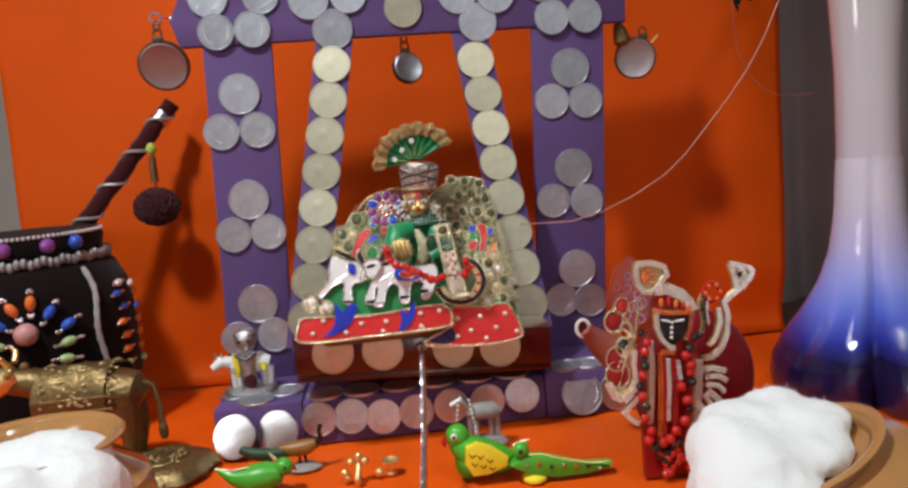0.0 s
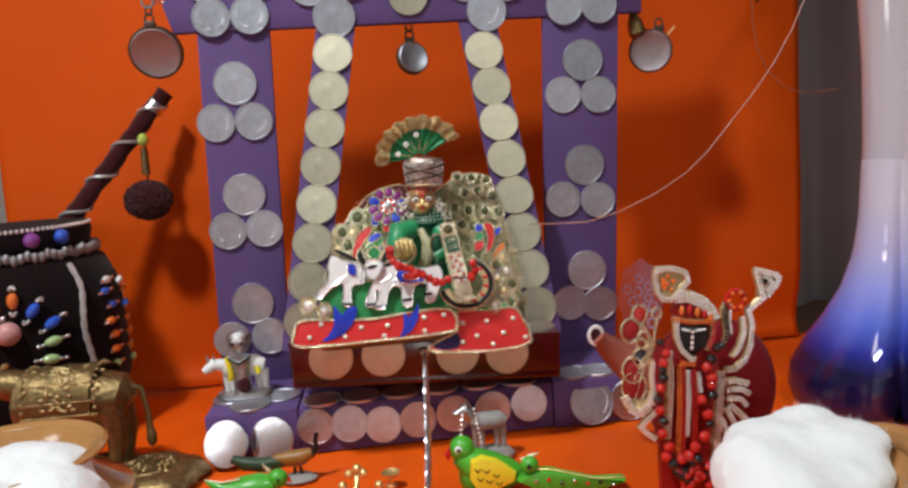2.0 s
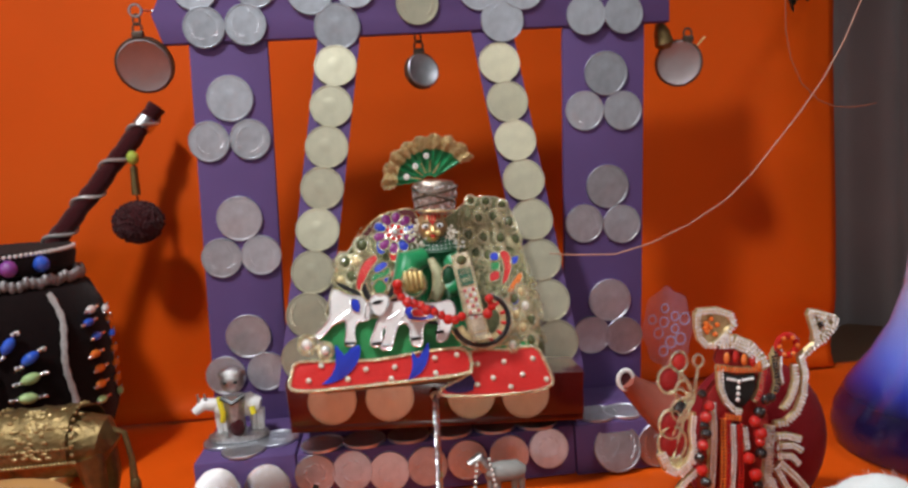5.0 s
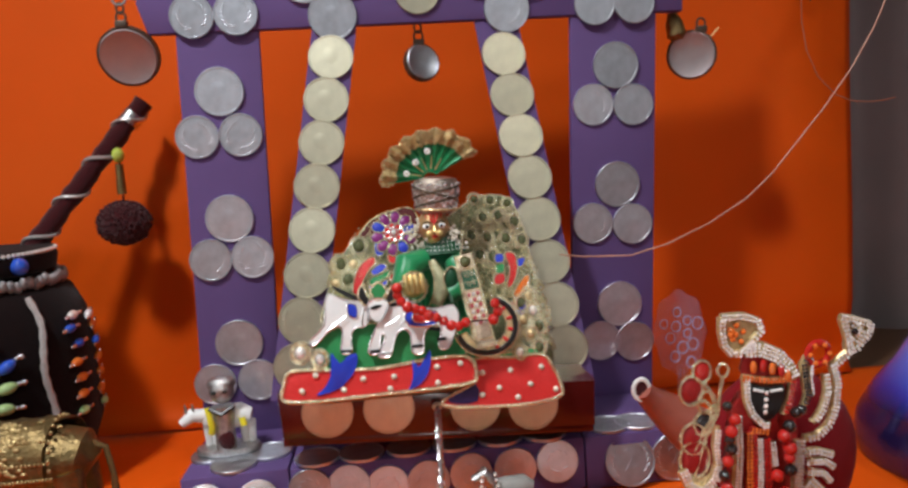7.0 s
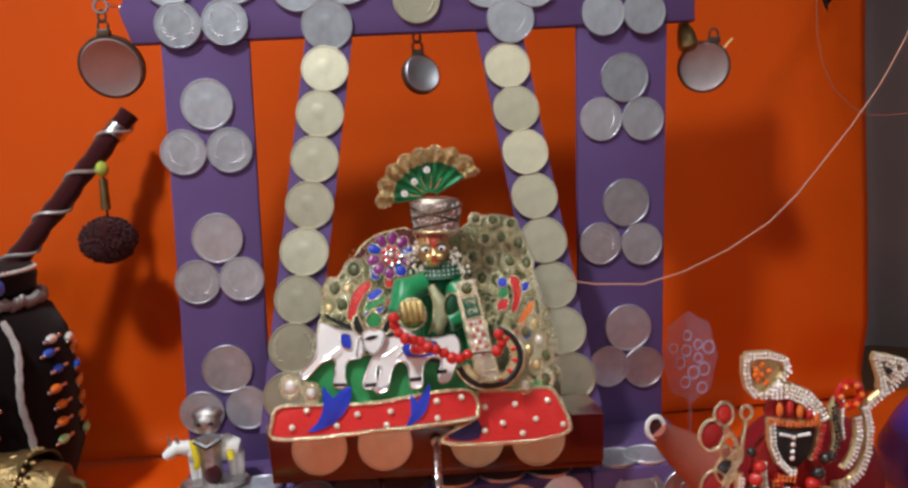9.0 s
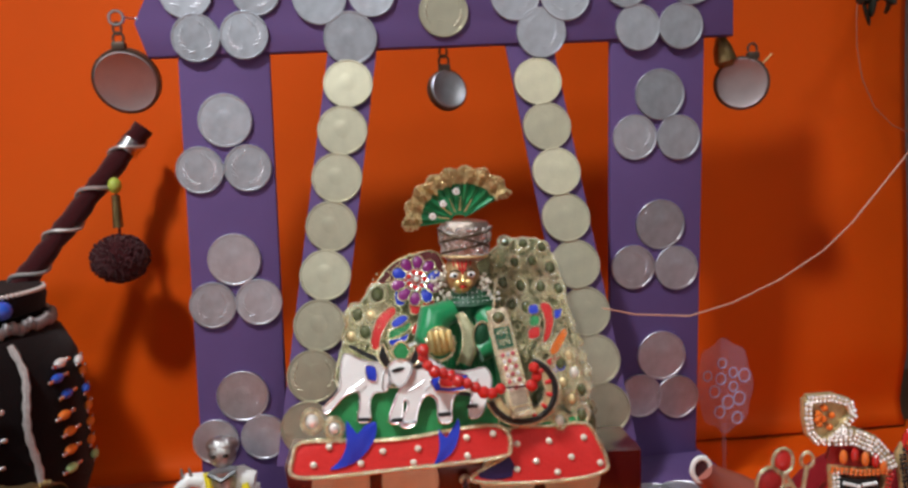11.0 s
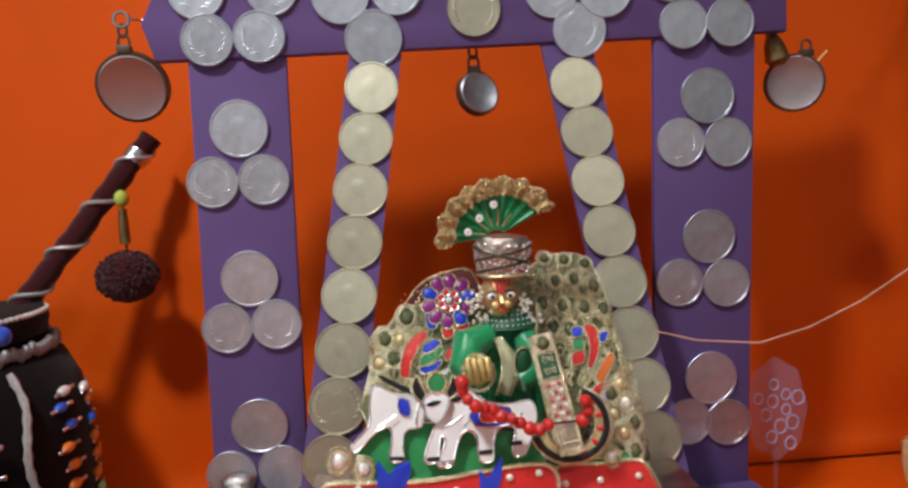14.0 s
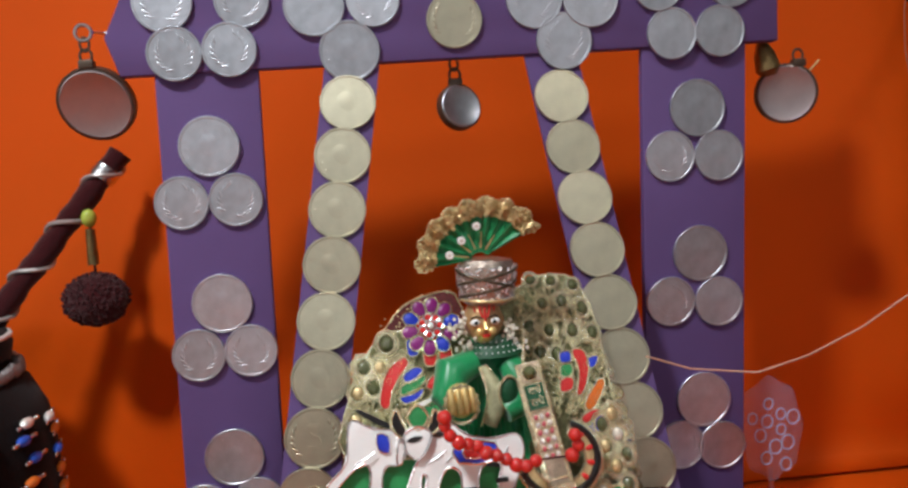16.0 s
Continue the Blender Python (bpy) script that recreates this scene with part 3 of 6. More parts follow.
def throne():
    th = thing("throne", (0.0, -0.04, 0.0605), "embroidered throne with cows, peacock rings and gold-edged red base", "throne")
    rng = random.Random(12)
    # aprons
    rp = patch("front_panel", [(-0.0044, -0.0003), (0.0104, 0.0065), (0.0109, 0.0158), (0.0261, 0.0152), (0.0403, 0.0152), (0.0449, 0.0086), (0.0478, 0.0001), (0.0460, -0.0040), (0.0330, -0.0058), (0.0104, -0.0050), (-0.0033, -0.0032)], 0.0, 0.0035, RED, th, FRONT, 0.0009, ZARI, "red felt front panel with a gold cord edge", 3)
    lp = patch("front_panel", [(-0.0730, 0.0075), (-0.0720, 0.0129), (-0.0687, 0.0184), (-0.0515, 0.0175), (-0.0323, 0.0163), (-0.0099, 0.0180), (0.0050, 0.0179), (0.0096, 0.0142), (0.0098, 0.0089), (0.0070, 0.0062), (-0.0110, 0.0054), (-0.0331, 0.0052), (-0.0550, 0.0049), (-0.0680, 0.0055)], 0.0036, 0.0040, RED, th, FRONT, 0.0010, ZARI, "red felt front panel with a gold cord edge", 3)
    patch("blue_patch", [(-0.0034, 0.0001), (0.0099, 0.0052), (0.0100, -0.0022), (0.0017, -0.0026)], 0.0036, 0.0006, mat("navy_felt", (0.02, 0.01, 0.08), 0.7, vary=0.2, scale=300, bump=0.3), rp, FRONT, 0, n=2)
    bead = B()
    ball(bead, (0, 0, 0), (0.0014, 0.0009, 0.0013), 10, 6)
    bead_me = bpy.data.meshes.new("bead")
    bmesh.ops.recalc_face_normals(bead, faces=bead.faces)
    bead.to_mesh(bead_me)
    bead.free()
    bead_me.materials.append(PEARL)
    bead_me.shade_smooth()
    for host, h, spots in ((lp, 0.0080, ((-0.0584, 0.0159), (-0.0645, 0.0098), (-0.0469, 0.0087), (-0.0385, 0.0124), (-0.0253, 0.0122), (-0.0273, 0.0072), (-0.0066, 0.0145), (-0.0068, 0.0077), (0.0036, 0.0150))),
                           (rp, 0.0038, ((0.0132, 0.0097), (0.0257, 0.0096), (0.0395, 0.0097), (0.0339, 0.0028), (0.0200, 0.0025), (0.0279, -0.0024), (0.0450, -0.0005), (0.0123, 0.0002)))):
        for x, z in spots:
            placed("bead", bead_me, host, FRONT @ pose(x, -h, z, 0, rng.uniform(0, 90), 0))
    # grass
    gl = patch("grass_strip", [(-0.0541, 0.0176), (-0.0554, 0.0248), (-0.0595, 0.0289), (-0.0531, 0.0333), (-0.0418, 0.0359), (-0.0174, 0.0341), (-0.0002, 0.0299), (0.0048, 0.0256), (0.0059, 0.0178), (-0.0099, 0.0178), (-0.0323, 0.0161)], 0.0030, 0.0030, GRASS, th, FRONT, 0.0005, n=3)
    patch("grass_strip", [(0.0050, 0.0184), (0.0090, 0.0224), (0.0194, 0.0170), (0.0374, 0.0186), (0.0408, 0.0151), (0.0261, 0.0152), (0.0113, 0.0158)], 0.0010, 0.0022, GRASS, th, FRONT, 0.0005, n=3)
    for pl in ([(-0.0585, 0.0075), (-0.0537, 0.0115), (-0.0518, 0.0169), (-0.0512, 0.0249), (-0.0479, 0.0196), (-0.0448, 0.0223), (-0.0405, 0.0236), (-0.0407, 0.0189), (-0.0435, 0.0140), (-0.0493, 0.0092)], [(-0.0196, 0.0060), (-0.0172, 0.0103), (-0.0170, 0.0187), (-0.0146, 0.0150), (-0.0121, 0.0180), (-0.0091, 0.0221), (-0.0091, 0.0171), (-0.0111, 0.0116), (-0.0148, 0.0077)]):
        patch("tassel", pl, 0.0078, 0.0007, BLUE, lp, FRONT, 0, n=3)
    # cows cut out of white enamel
    c1 = patch("cow", [(-0.0523, 0.0441), (-0.0503, 0.0501), (-0.0433, 0.0466), (-0.0323, 0.0445), (-0.0322, 0.0397), (-0.0364, 0.0346), (-0.0404, 0.0345), (-0.0423, 0.0301), (-0.0423, 0.0242), (-0.0469, 0.0246), (-0.0457, 0.0311), (-0.0463, 0.0355), (-0.0503, 0.0350), (-0.0578, 0.0285), (-0.0596, 0.0306), (-0.0533, 0.0366)], 0.0064, 0.0022, WHITE, th, FRONT, 0.00034, SILVER, "white enamel cow with silver outline", 3)
    c2 = patch("cow", [(-0.0329, 0.0422), (-0.0300, 0.0454), (-0.0234, 0.0439), (-0.0183, 0.0457), (-0.0136, 0.0417), (-0.0052, 0.0396), (0.0025, 0.0403), (0.0046, 0.0352), (0.0024, 0.0287), (-0.0009, 0.0224), (-0.0052, 0.0228), (-0.0033, 0.0315), (-0.0081, 0.0324), (-0.0112, 0.0278), (-0.0120, 0.0213), (-0.0167, 0.0218), (-0.0169, 0.0301), (-0.0208, 0.0320), (-0.0238, 0.0277), (-0.0261, 0.0211), (-0.0312, 0.0216), (-0.0277, 0.0289), (-0.0293, 0.0308), (-0.0308, 0.0231), (-0.0355, 0.0236), (-0.0313, 0.0336), (-0.0298, 0.0366)], 0.0076, 0.0026, WHITE, th, FRONT, 0.00034, SILVER, "white enamel cow with silver outline", 3)
    hd = patch("cow_head", [(-0.0336, 0.0446), (-0.0290, 0.0462), (-0.0252, 0.0437), (-0.0269, 0.0390), (-0.0298, 0.0361), (-0.0328, 0.0377), (-0.0339, 0.0414)], 0.0104, 0.0016, WHITE, c2, FRONT, 0.0004, SILVER, n=3)
    for c, hosts, h in (((-0.0307, 0.0420), hd, 0.0121), ((-0.0224, 0.0425), c2, 0.0103)):
        patch("eye_line", [(c[0] - 0.0026, c[1]), (c[0], c[1] + 0.0012), (c[0] + 0.0028, c[1] + 0.0008), (c[0], c[1] - 0.0006)], h, 0.0003, BLACK, hosts, FRONT, 0)
    patch("hoof", [(-0.0468, 0.0257), (-0.0422, 0.0253), (-0.0423, 0.0240), (-0.0469, 0.0244)], 0.0087, 0.0004, BLACK, c1, FRONT, 0, n=0)
    for a, b in ((683, 704), (703, 726), (768, 789), (819, 838)):
        q = [(-0.0354, 0.0244), (-0.0355, 0.0229)]
        x0, x1 = (-0.1801, 0.0378)[0] + a * 0.000213, (-0.1801, 0.0378)[0] + b * 0.000213
        dz = {683: 0.0, 703: -0.0014, 768: 0.0006, 819: 0.0026}[a]
        patch("hoof", [(x0, q[0][1] + dz), (x1, q[0][1] + dz), (x1, q[1][1] + dz), (x0, q[1][1] + dz)], 0.0103, 0.0004, BLACK if a != 703 else SILVER, c2, FRONT, 0, n=0)
    bl = patch("blanket", [(-0.0176, 0.0399), (-0.0047, 0.0382), (-0.0056, 0.0326), (-0.0171, 0.0332)], 0.0102, 0.0006, BLUE, c2, FRONT, 0.0004, SILVER, n=2)
    patch("blanket_patch", [(-0.0149, 0.0379), (-0.0073, 0.0369), (-0.0084, 0.0342), (-0.0147, 0.0345)], 0.0108, 0.0004, RED, bl, FRONT, 0.0003, SILVER, n=2)
    patch("collar_patch", [(-0.0427, 0.0448), (-0.0390, 0.0440), (-0.0390, 0.0387), (-0.0424, 0.0399)], 0.0087, 0.0005, BLUE, c1, FRONT, 0.0003, SILVER, n=2)
    patch("shoulder_fold", [(-0.0354, 0.0442), (-0.0338, 0.0422), (-0.0353, 0.0349), (-0.0370, 0.0359)], 0.0087, 0.0005, WHITE, c1, FRONT, 0.0004, SILVER, n=2)
    for a, b in (((-0.0273, 0.0341), (-0.0208, 0.0375)), ((-0.0211, 0.0336), (-0.0161, 0.0389)), ((-0.0502, 0.0363), (-0.0438, 0.0396)), ((-0.0041, 0.0320), (-0.0005, 0.0365))):
        part("leg_line", leaned(tube(B(), [(a[0], -0.0103, a[1]), ((a[0] + b[0]) / 2 + 0.0006, -0.0105, (a[1] + b[1]) / 2), (b[0], -0.0103, b[1])], 0.0003, 5), FRONT), SILVER, c2)
    # horned crown of the cow
    for nm, pl, m_, h in (("horn", [(-0.0357, 0.0522), (-0.0378, 0.0479), (-0.0355, 0.0437), (-0.0323, 0.0439), (-0.0338, 0.0475)], BLACK, 0.0098), ("horn", [(-0.0232, 0.0511), (-0.0216, 0.0464), (-0.0243, 0.0436), (-0.0270, 0.0438), (-0.0251, 0.0472)], BLACK, 0.0098), ("crown_stone", [(-0.0289, 0.0529), (-0.0256, 0.0490), (-0.0291, 0.0449), (-0.0324, 0.0492)], GRASS, 0.0104)):
        patch(nm, pl, h, 0.0012, m_, c2, FRONT, 0.0005)
    for pl in ([(-0.0479, 0.0532), (-0.0409, 0.0491), (-0.0323, 0.0445), (-0.0333, 0.0435), (-0.0414, 0.0473), (-0.0482, 0.0519)], [(-0.0120, 0.0323), (-0.0042, 0.0311), (0.0020, 0.0292), (0.0014, 0.0282), (-0.0054, 0.0299), (-0.0119, 0.0312)]):
        patch("black_line", pl, 0.0062, 0.0005, BLACK, th, FRONT, 0, n=2)
    # seat cushion and padded back
    part("cushion", box(B(), -0.062, 0.048, -0.066, -0.004, 0.0615, 0.0790, 0.004), FILI, th)
    back = patch("backrest", [(-0.0548, 0.0095), (-0.0520, 0.0333), (-0.0474, 0.0439), (-0.0386, 0.0543), (-0.0272, 0.0551), (-0.0126, 0.0500), (0.0170, 0.0686), (0.0271, 0.0720), (0.0390, 0.0689), (0.0447, 0.0503), (0.0458, 0.0296), (0.0487, 0.0022), (0.0454, -0.0093), (-0.0080, -0.0043)], -0.004, 0.0036, FILI, th, BACK, 0.0007, ZARI, "pale gold embroidered backrest", 3)
    net = patch("net_veil", [(-0.0396, 0.0498), (-0.0359, 0.0598), (-0.0289, 0.0665), (-0.0200, 0.0695), (-0.0088, 0.0691), (-0.0076, 0.0496)], -0.0060, 0.0012, mat("maroon_net", (0.10, 0.008, 0.008), 0.7, vary=0.6, scale=700, bump=0.6), th, BACK, 0.0003, LACE, n=3)
    bm = B()
    for i in range(46):
        u, v = rng.random(), rng.random()
        c0, c1_ = (-0.0398, 0.0549), (-0.0107, 0.0703)
        ball(bm, (c0[0] + (c1_[0] - c0[0]) * u, 0.0046, c0[1] + (c1_[1] - c0[1]) * v * min(1, 0.35 + u)), 0.00045, 5, 4)
    tagged(part("sparkle", leaned(bm, BACK), LACE, net), kind="stuff")

    def jewel(c, r, sz=1.0, stone=GEM, plane=BACK, h=0.0):
        x, z = c
        j = part("jewel_ring", leaned(ring(ring(B(), (x, -h - 0.0006, z), r, r * 0.20, 18, 6, 1, sz), (x, -h - 0.0002, z), r * 1.35, r * 0.13, 18, 5, 1, sz), plane), ZARI, th)
        part("stone", leaned(ball(B(), (x, -h - 0.0004, z), (r * 0.72, 0.0014, r * 0.72 * sz), 12, 8), plane), stone, j)
    for c in ((0.0212, 0.0706), (0.0293, 0.0692), (0.0377, 0.0669)):
        jewel(c, 0.0025, 1.0)
    for c in ((0.0244, 0.0607), (0.0324, 0.0606), (0.0400, 0.0571), (0.0181, 0.0518), (0.0258, 0.0501), (0.0347, 0.0491), (0.0424, 0.0471), (0.0210, 0.0417), (0.0274, 0.0402)):
        jewel(c, 0.0027, 1.3)
    for c in ((-0.0373, 0.0511), (-0.0465, 0.0428), (-0.0436, 0.0351)):
        jewel(c, 0.0034, 1.15)
    for c in ((-0.0495, 0.0336), (-0.0511, 0.0235), (-0.0406, 0.0423)):
        jewel(c, 0.0030, 1.1, LACE)
    for c, r in (((-0.0641, 0.0259), 0.0031), ((-0.0560, 0.0225), 0.0028)):
        jewel(c, r, 1.15, CRYSTAL, FRONT, 0.0080)
    for i, c in enumerate(((0.0308, 0.0168), (0.0397, 0.0183), (0.0367, 0.0246), (0.0300, 0.0261), (0.0412, 0.0278), (0.0342, 0.0311), (0.0392, 0.0347), (0.0341, 0.0385), (0.0381, 0.0415))):
        jewel(c, 0.0026, 1.25, (PEARL, GEM, LACE)[i % 3], FRONT, 0.0030 - 0.0006 * i)
    # couched gold thread that fills the back between the jewels
    bm = B()
    for x0, z0, x1, z1, cnt in ((*(0.0120, 0.0178), *(0.0512, 0.0658), 420), (*(-0.0518, 0.0116), *(-0.0279, 0.0462), 230), (*(0.0281, -0.0065), *(0.0511, 0.0241), 180)):
        for i in range(cnt):
            x, z = rng.uniform(x0, x1), rng.uniform(z0, z1)
            if x > (0.0377, 0.0669)[0] + ((0.0377, 0.0669)[1] - z) * 0.26:
                continue
            r = rng.uniform(0.0007, 0.0017)
            ring(bm, (x, -0.0001 - rng.uniform(0, 0.0009), z), r, 0.00034, 10, 4, 1.0, rng.uniform(0.9, 1.7))
    tagged(part("gold_thread", leaned(bm, BACK), ZARI, back), kind="stuff")
    # peacock feathers beside the seat
    for k, (pl, m_) in enumerate((([(-0.0416, 0.0280), (-0.0406, 0.0348), (-0.0372, 0.0415), (-0.0315, 0.0453), (-0.0297, 0.0423), (-0.0336, 0.0377), (-0.0369, 0.0320), (-0.0383, 0.0267)], RED),
                                  ([(-0.0320, 0.0385), (-0.0273, 0.0411), (-0.0245, 0.0394), (-0.0277, 0.0366), (-0.0313, 0.0355)], BLUE), ([(-0.0328, 0.0346), (-0.0277, 0.0361), (-0.0241, 0.0378), (-0.0244, 0.0348), (-0.0296, 0.0318), (-0.0335, 0.0312)], GRASS),
                                  ([(-0.0341, 0.0303), (-0.0291, 0.0313), (-0.0250, 0.0329), (-0.0263, 0.0296), (-0.0319, 0.0276)], BLUE), ([(-0.0295, 0.0269), (-0.0234, 0.0293), (-0.0206, 0.0330), (-0.0193, 0.0304), (-0.0222, 0.0262)], WHITE), ([(-0.0257, 0.0256), (-0.0206, 0.0276), (-0.0200, 0.0226), (-0.0245, 0.0220)], GRASS), ([(-0.0240, 0.0333), (-0.0207, 0.0375), (-0.0185, 0.0343), (-0.0207, 0.0315)], RED),
                                  ([(0.0282, 0.0406), (0.0321, 0.0408), (0.0320, 0.0369), (0.0282, 0.0368)], BLUE), ([(0.0281, 0.0358), (0.0322, 0.0359), (0.0319, 0.0319), (0.0278, 0.0317)], GRASS), ([(0.0271, 0.0303), (0.0317, 0.0309), (0.0311, 0.0264), (0.0265, 0.0258)], RED),
                                  ([(0.0331, 0.0409), (0.0377, 0.0406), (0.0388, 0.0338), (0.0356, 0.0255), (0.0324, 0.0243), (0.0346, 0.0332)], RED), ([(0.0387, 0.0374), (0.0429, 0.0380), (0.0413, 0.0341), (0.0388, 0.0338)], BLUE), ([(0.0349, 0.0206), (0.0416, 0.0290), (0.0438, 0.0268), (0.0375, 0.0179)], ORANGEBEAD), ([(0.0327, 0.0159), (0.0381, 0.0183), (0.0403, 0.0167), (0.0343, 0.0133)], RED), ([(0.0346, 0.0118), (0.0408, 0.0166), (0.0406, 0.0112), (0.0363, 0.0097)], BLUE))):
        patch("feather", pl, 0.0002 + 0.0003 * (k % 2), 0.0010, m_, back, BACK, 0.00045, ZARI, n=3)
    # flower
    cx, cz = (-0.0199, 0.0558)
    fl = part("flower", leaned(lathe(B(), [(0.0060, -0.0010), (0.0062, 0.0), (0.0040, 0.0010), (0.0004, 0.0013)], 24, pose(cx, -0.0010, cz, 90, 0, 0)), BACK), RED, th, "purple petalled flower with a red jewelled heart")
    for i in range(10):
        a = radians(36 * i + 10)
        px, pz = cx + 0.0082 * math.cos(a), cz + 0.0082 * math.sin(a)
        q = pose(0, 0, 0, 0, -math.degrees(a), 0)
        pt = part("petal", leaned(ball(B(), (px, -0.0012, pz), (0.0034, 0.0010, 0.0027), 12, 6, q), BACK), PURPLEGEM if i % 4 else BLUE, fl)
        rim = ring(B(), (0, 0, 0), 0.0030, 0.00035, 14, 5, 1.1, 0.92)
        bmesh.ops.transform(rim, matrix=Matrix.Translation((px, -0.0018, pz)) @ q, verts=rim.verts)
        part("petal_rim", leaned(rim, BACK), ZARI, pt)
    for i in range(7):
        a = radians(51.4 * i)
        px, pz = cx + 0.0035 * math.cos(a), cz + 0.0035 * math.sin(a)
        part("red_jewel", leaned(ball(B(), (px, -0.0028, pz), (0.0013, 0.0008, 0.0011), 8, 6), BACK), RED, fl)
        part("jewel_rim", leaned(ring(B(), (px, -0.0030, pz), 0.0015, 0.0003, 10, 5), BACK), SILVER, fl)
    part("heart_jewel", leaned(ball(B(), (cx, -0.0034, cz), 0.0014, 10, 6), BACK), CRYSTAL, fl)
    for c, m_ in (((-0.0272, 0.0487), BLUE), ((-0.0211, 0.0444), RED), ((-0.0152, 0.0439), RED)):
        patch("leaf", [(c[0] - 0.0022, c[1] - 0.003), (c[0] - 0.0022, c[1] + 0.003), (c[0] + 0.0022, c[1] + 0.003), (c[0] + 0.0016, c[1] - 0.003)], 0.0004, 0.0009, m_, fl, BACK, 0.0004)
    # round cradle: pale band with red chips inside a black loop
    lx, lz = (0.0166, 0.0301)
    rx_, rz_ = 0.0128, 0.0118
    loop = [(lx + rx_ * math.cos(radians(a)), lz + rz_ * math.sin(radians(a))) for a in range(-165, 75, 8)]
    inner = [(lx + 0.70 * (x - lx), lz + 0.70 * (z - lz)) for x, z in loop]
    patch("cradle_band", loop + inner[::-1], 0.0052, 0.0012, LACE, th, FRONT, 0.0004, ZARI, n=0)
    part("black_loop", leaned(tube(B(), [(x, -0.0066, z) for x, z in loop], 0.0011, 8), FRONT), BLACK, th)
    part("gold_loop", leaned(tube(B(), [(lx + 1.13 * (x - lx), -0.0062, lz + 1.13 * (z - lz)) for x, z in loop], 0.0007, 6), FRONT), ZARI, th)
    for a in (-70, -42, -14, 14, 42):
        x, z = lx + 0.85 * rx_ * math.cos(radians(a)), lz + 0.85 * rz_ * math.sin(radians(a))
        part("red_chip", leaned(ball(B(), (x, -0.0066, z), (0.0016, 0.0007, 0.0009), 8, 6, pose(0, 0, 0, 0, -a, 0)), FRONT), RED, th)
    return th


SWUNG.append(throne())


def add(bm, fn, idx):
    """Adds what fn builds to bm, with the material idx."""
    tmp = B()
    fn(tmp)
    for f in tmp.faces:
        f.material_index = idx
    me = bpy.data.meshes.new("tmp")
    tmp.to_mesh(me)
    tmp.free()
    bm.from_mesh(me)
    bpy.data.meshes.remove(me)


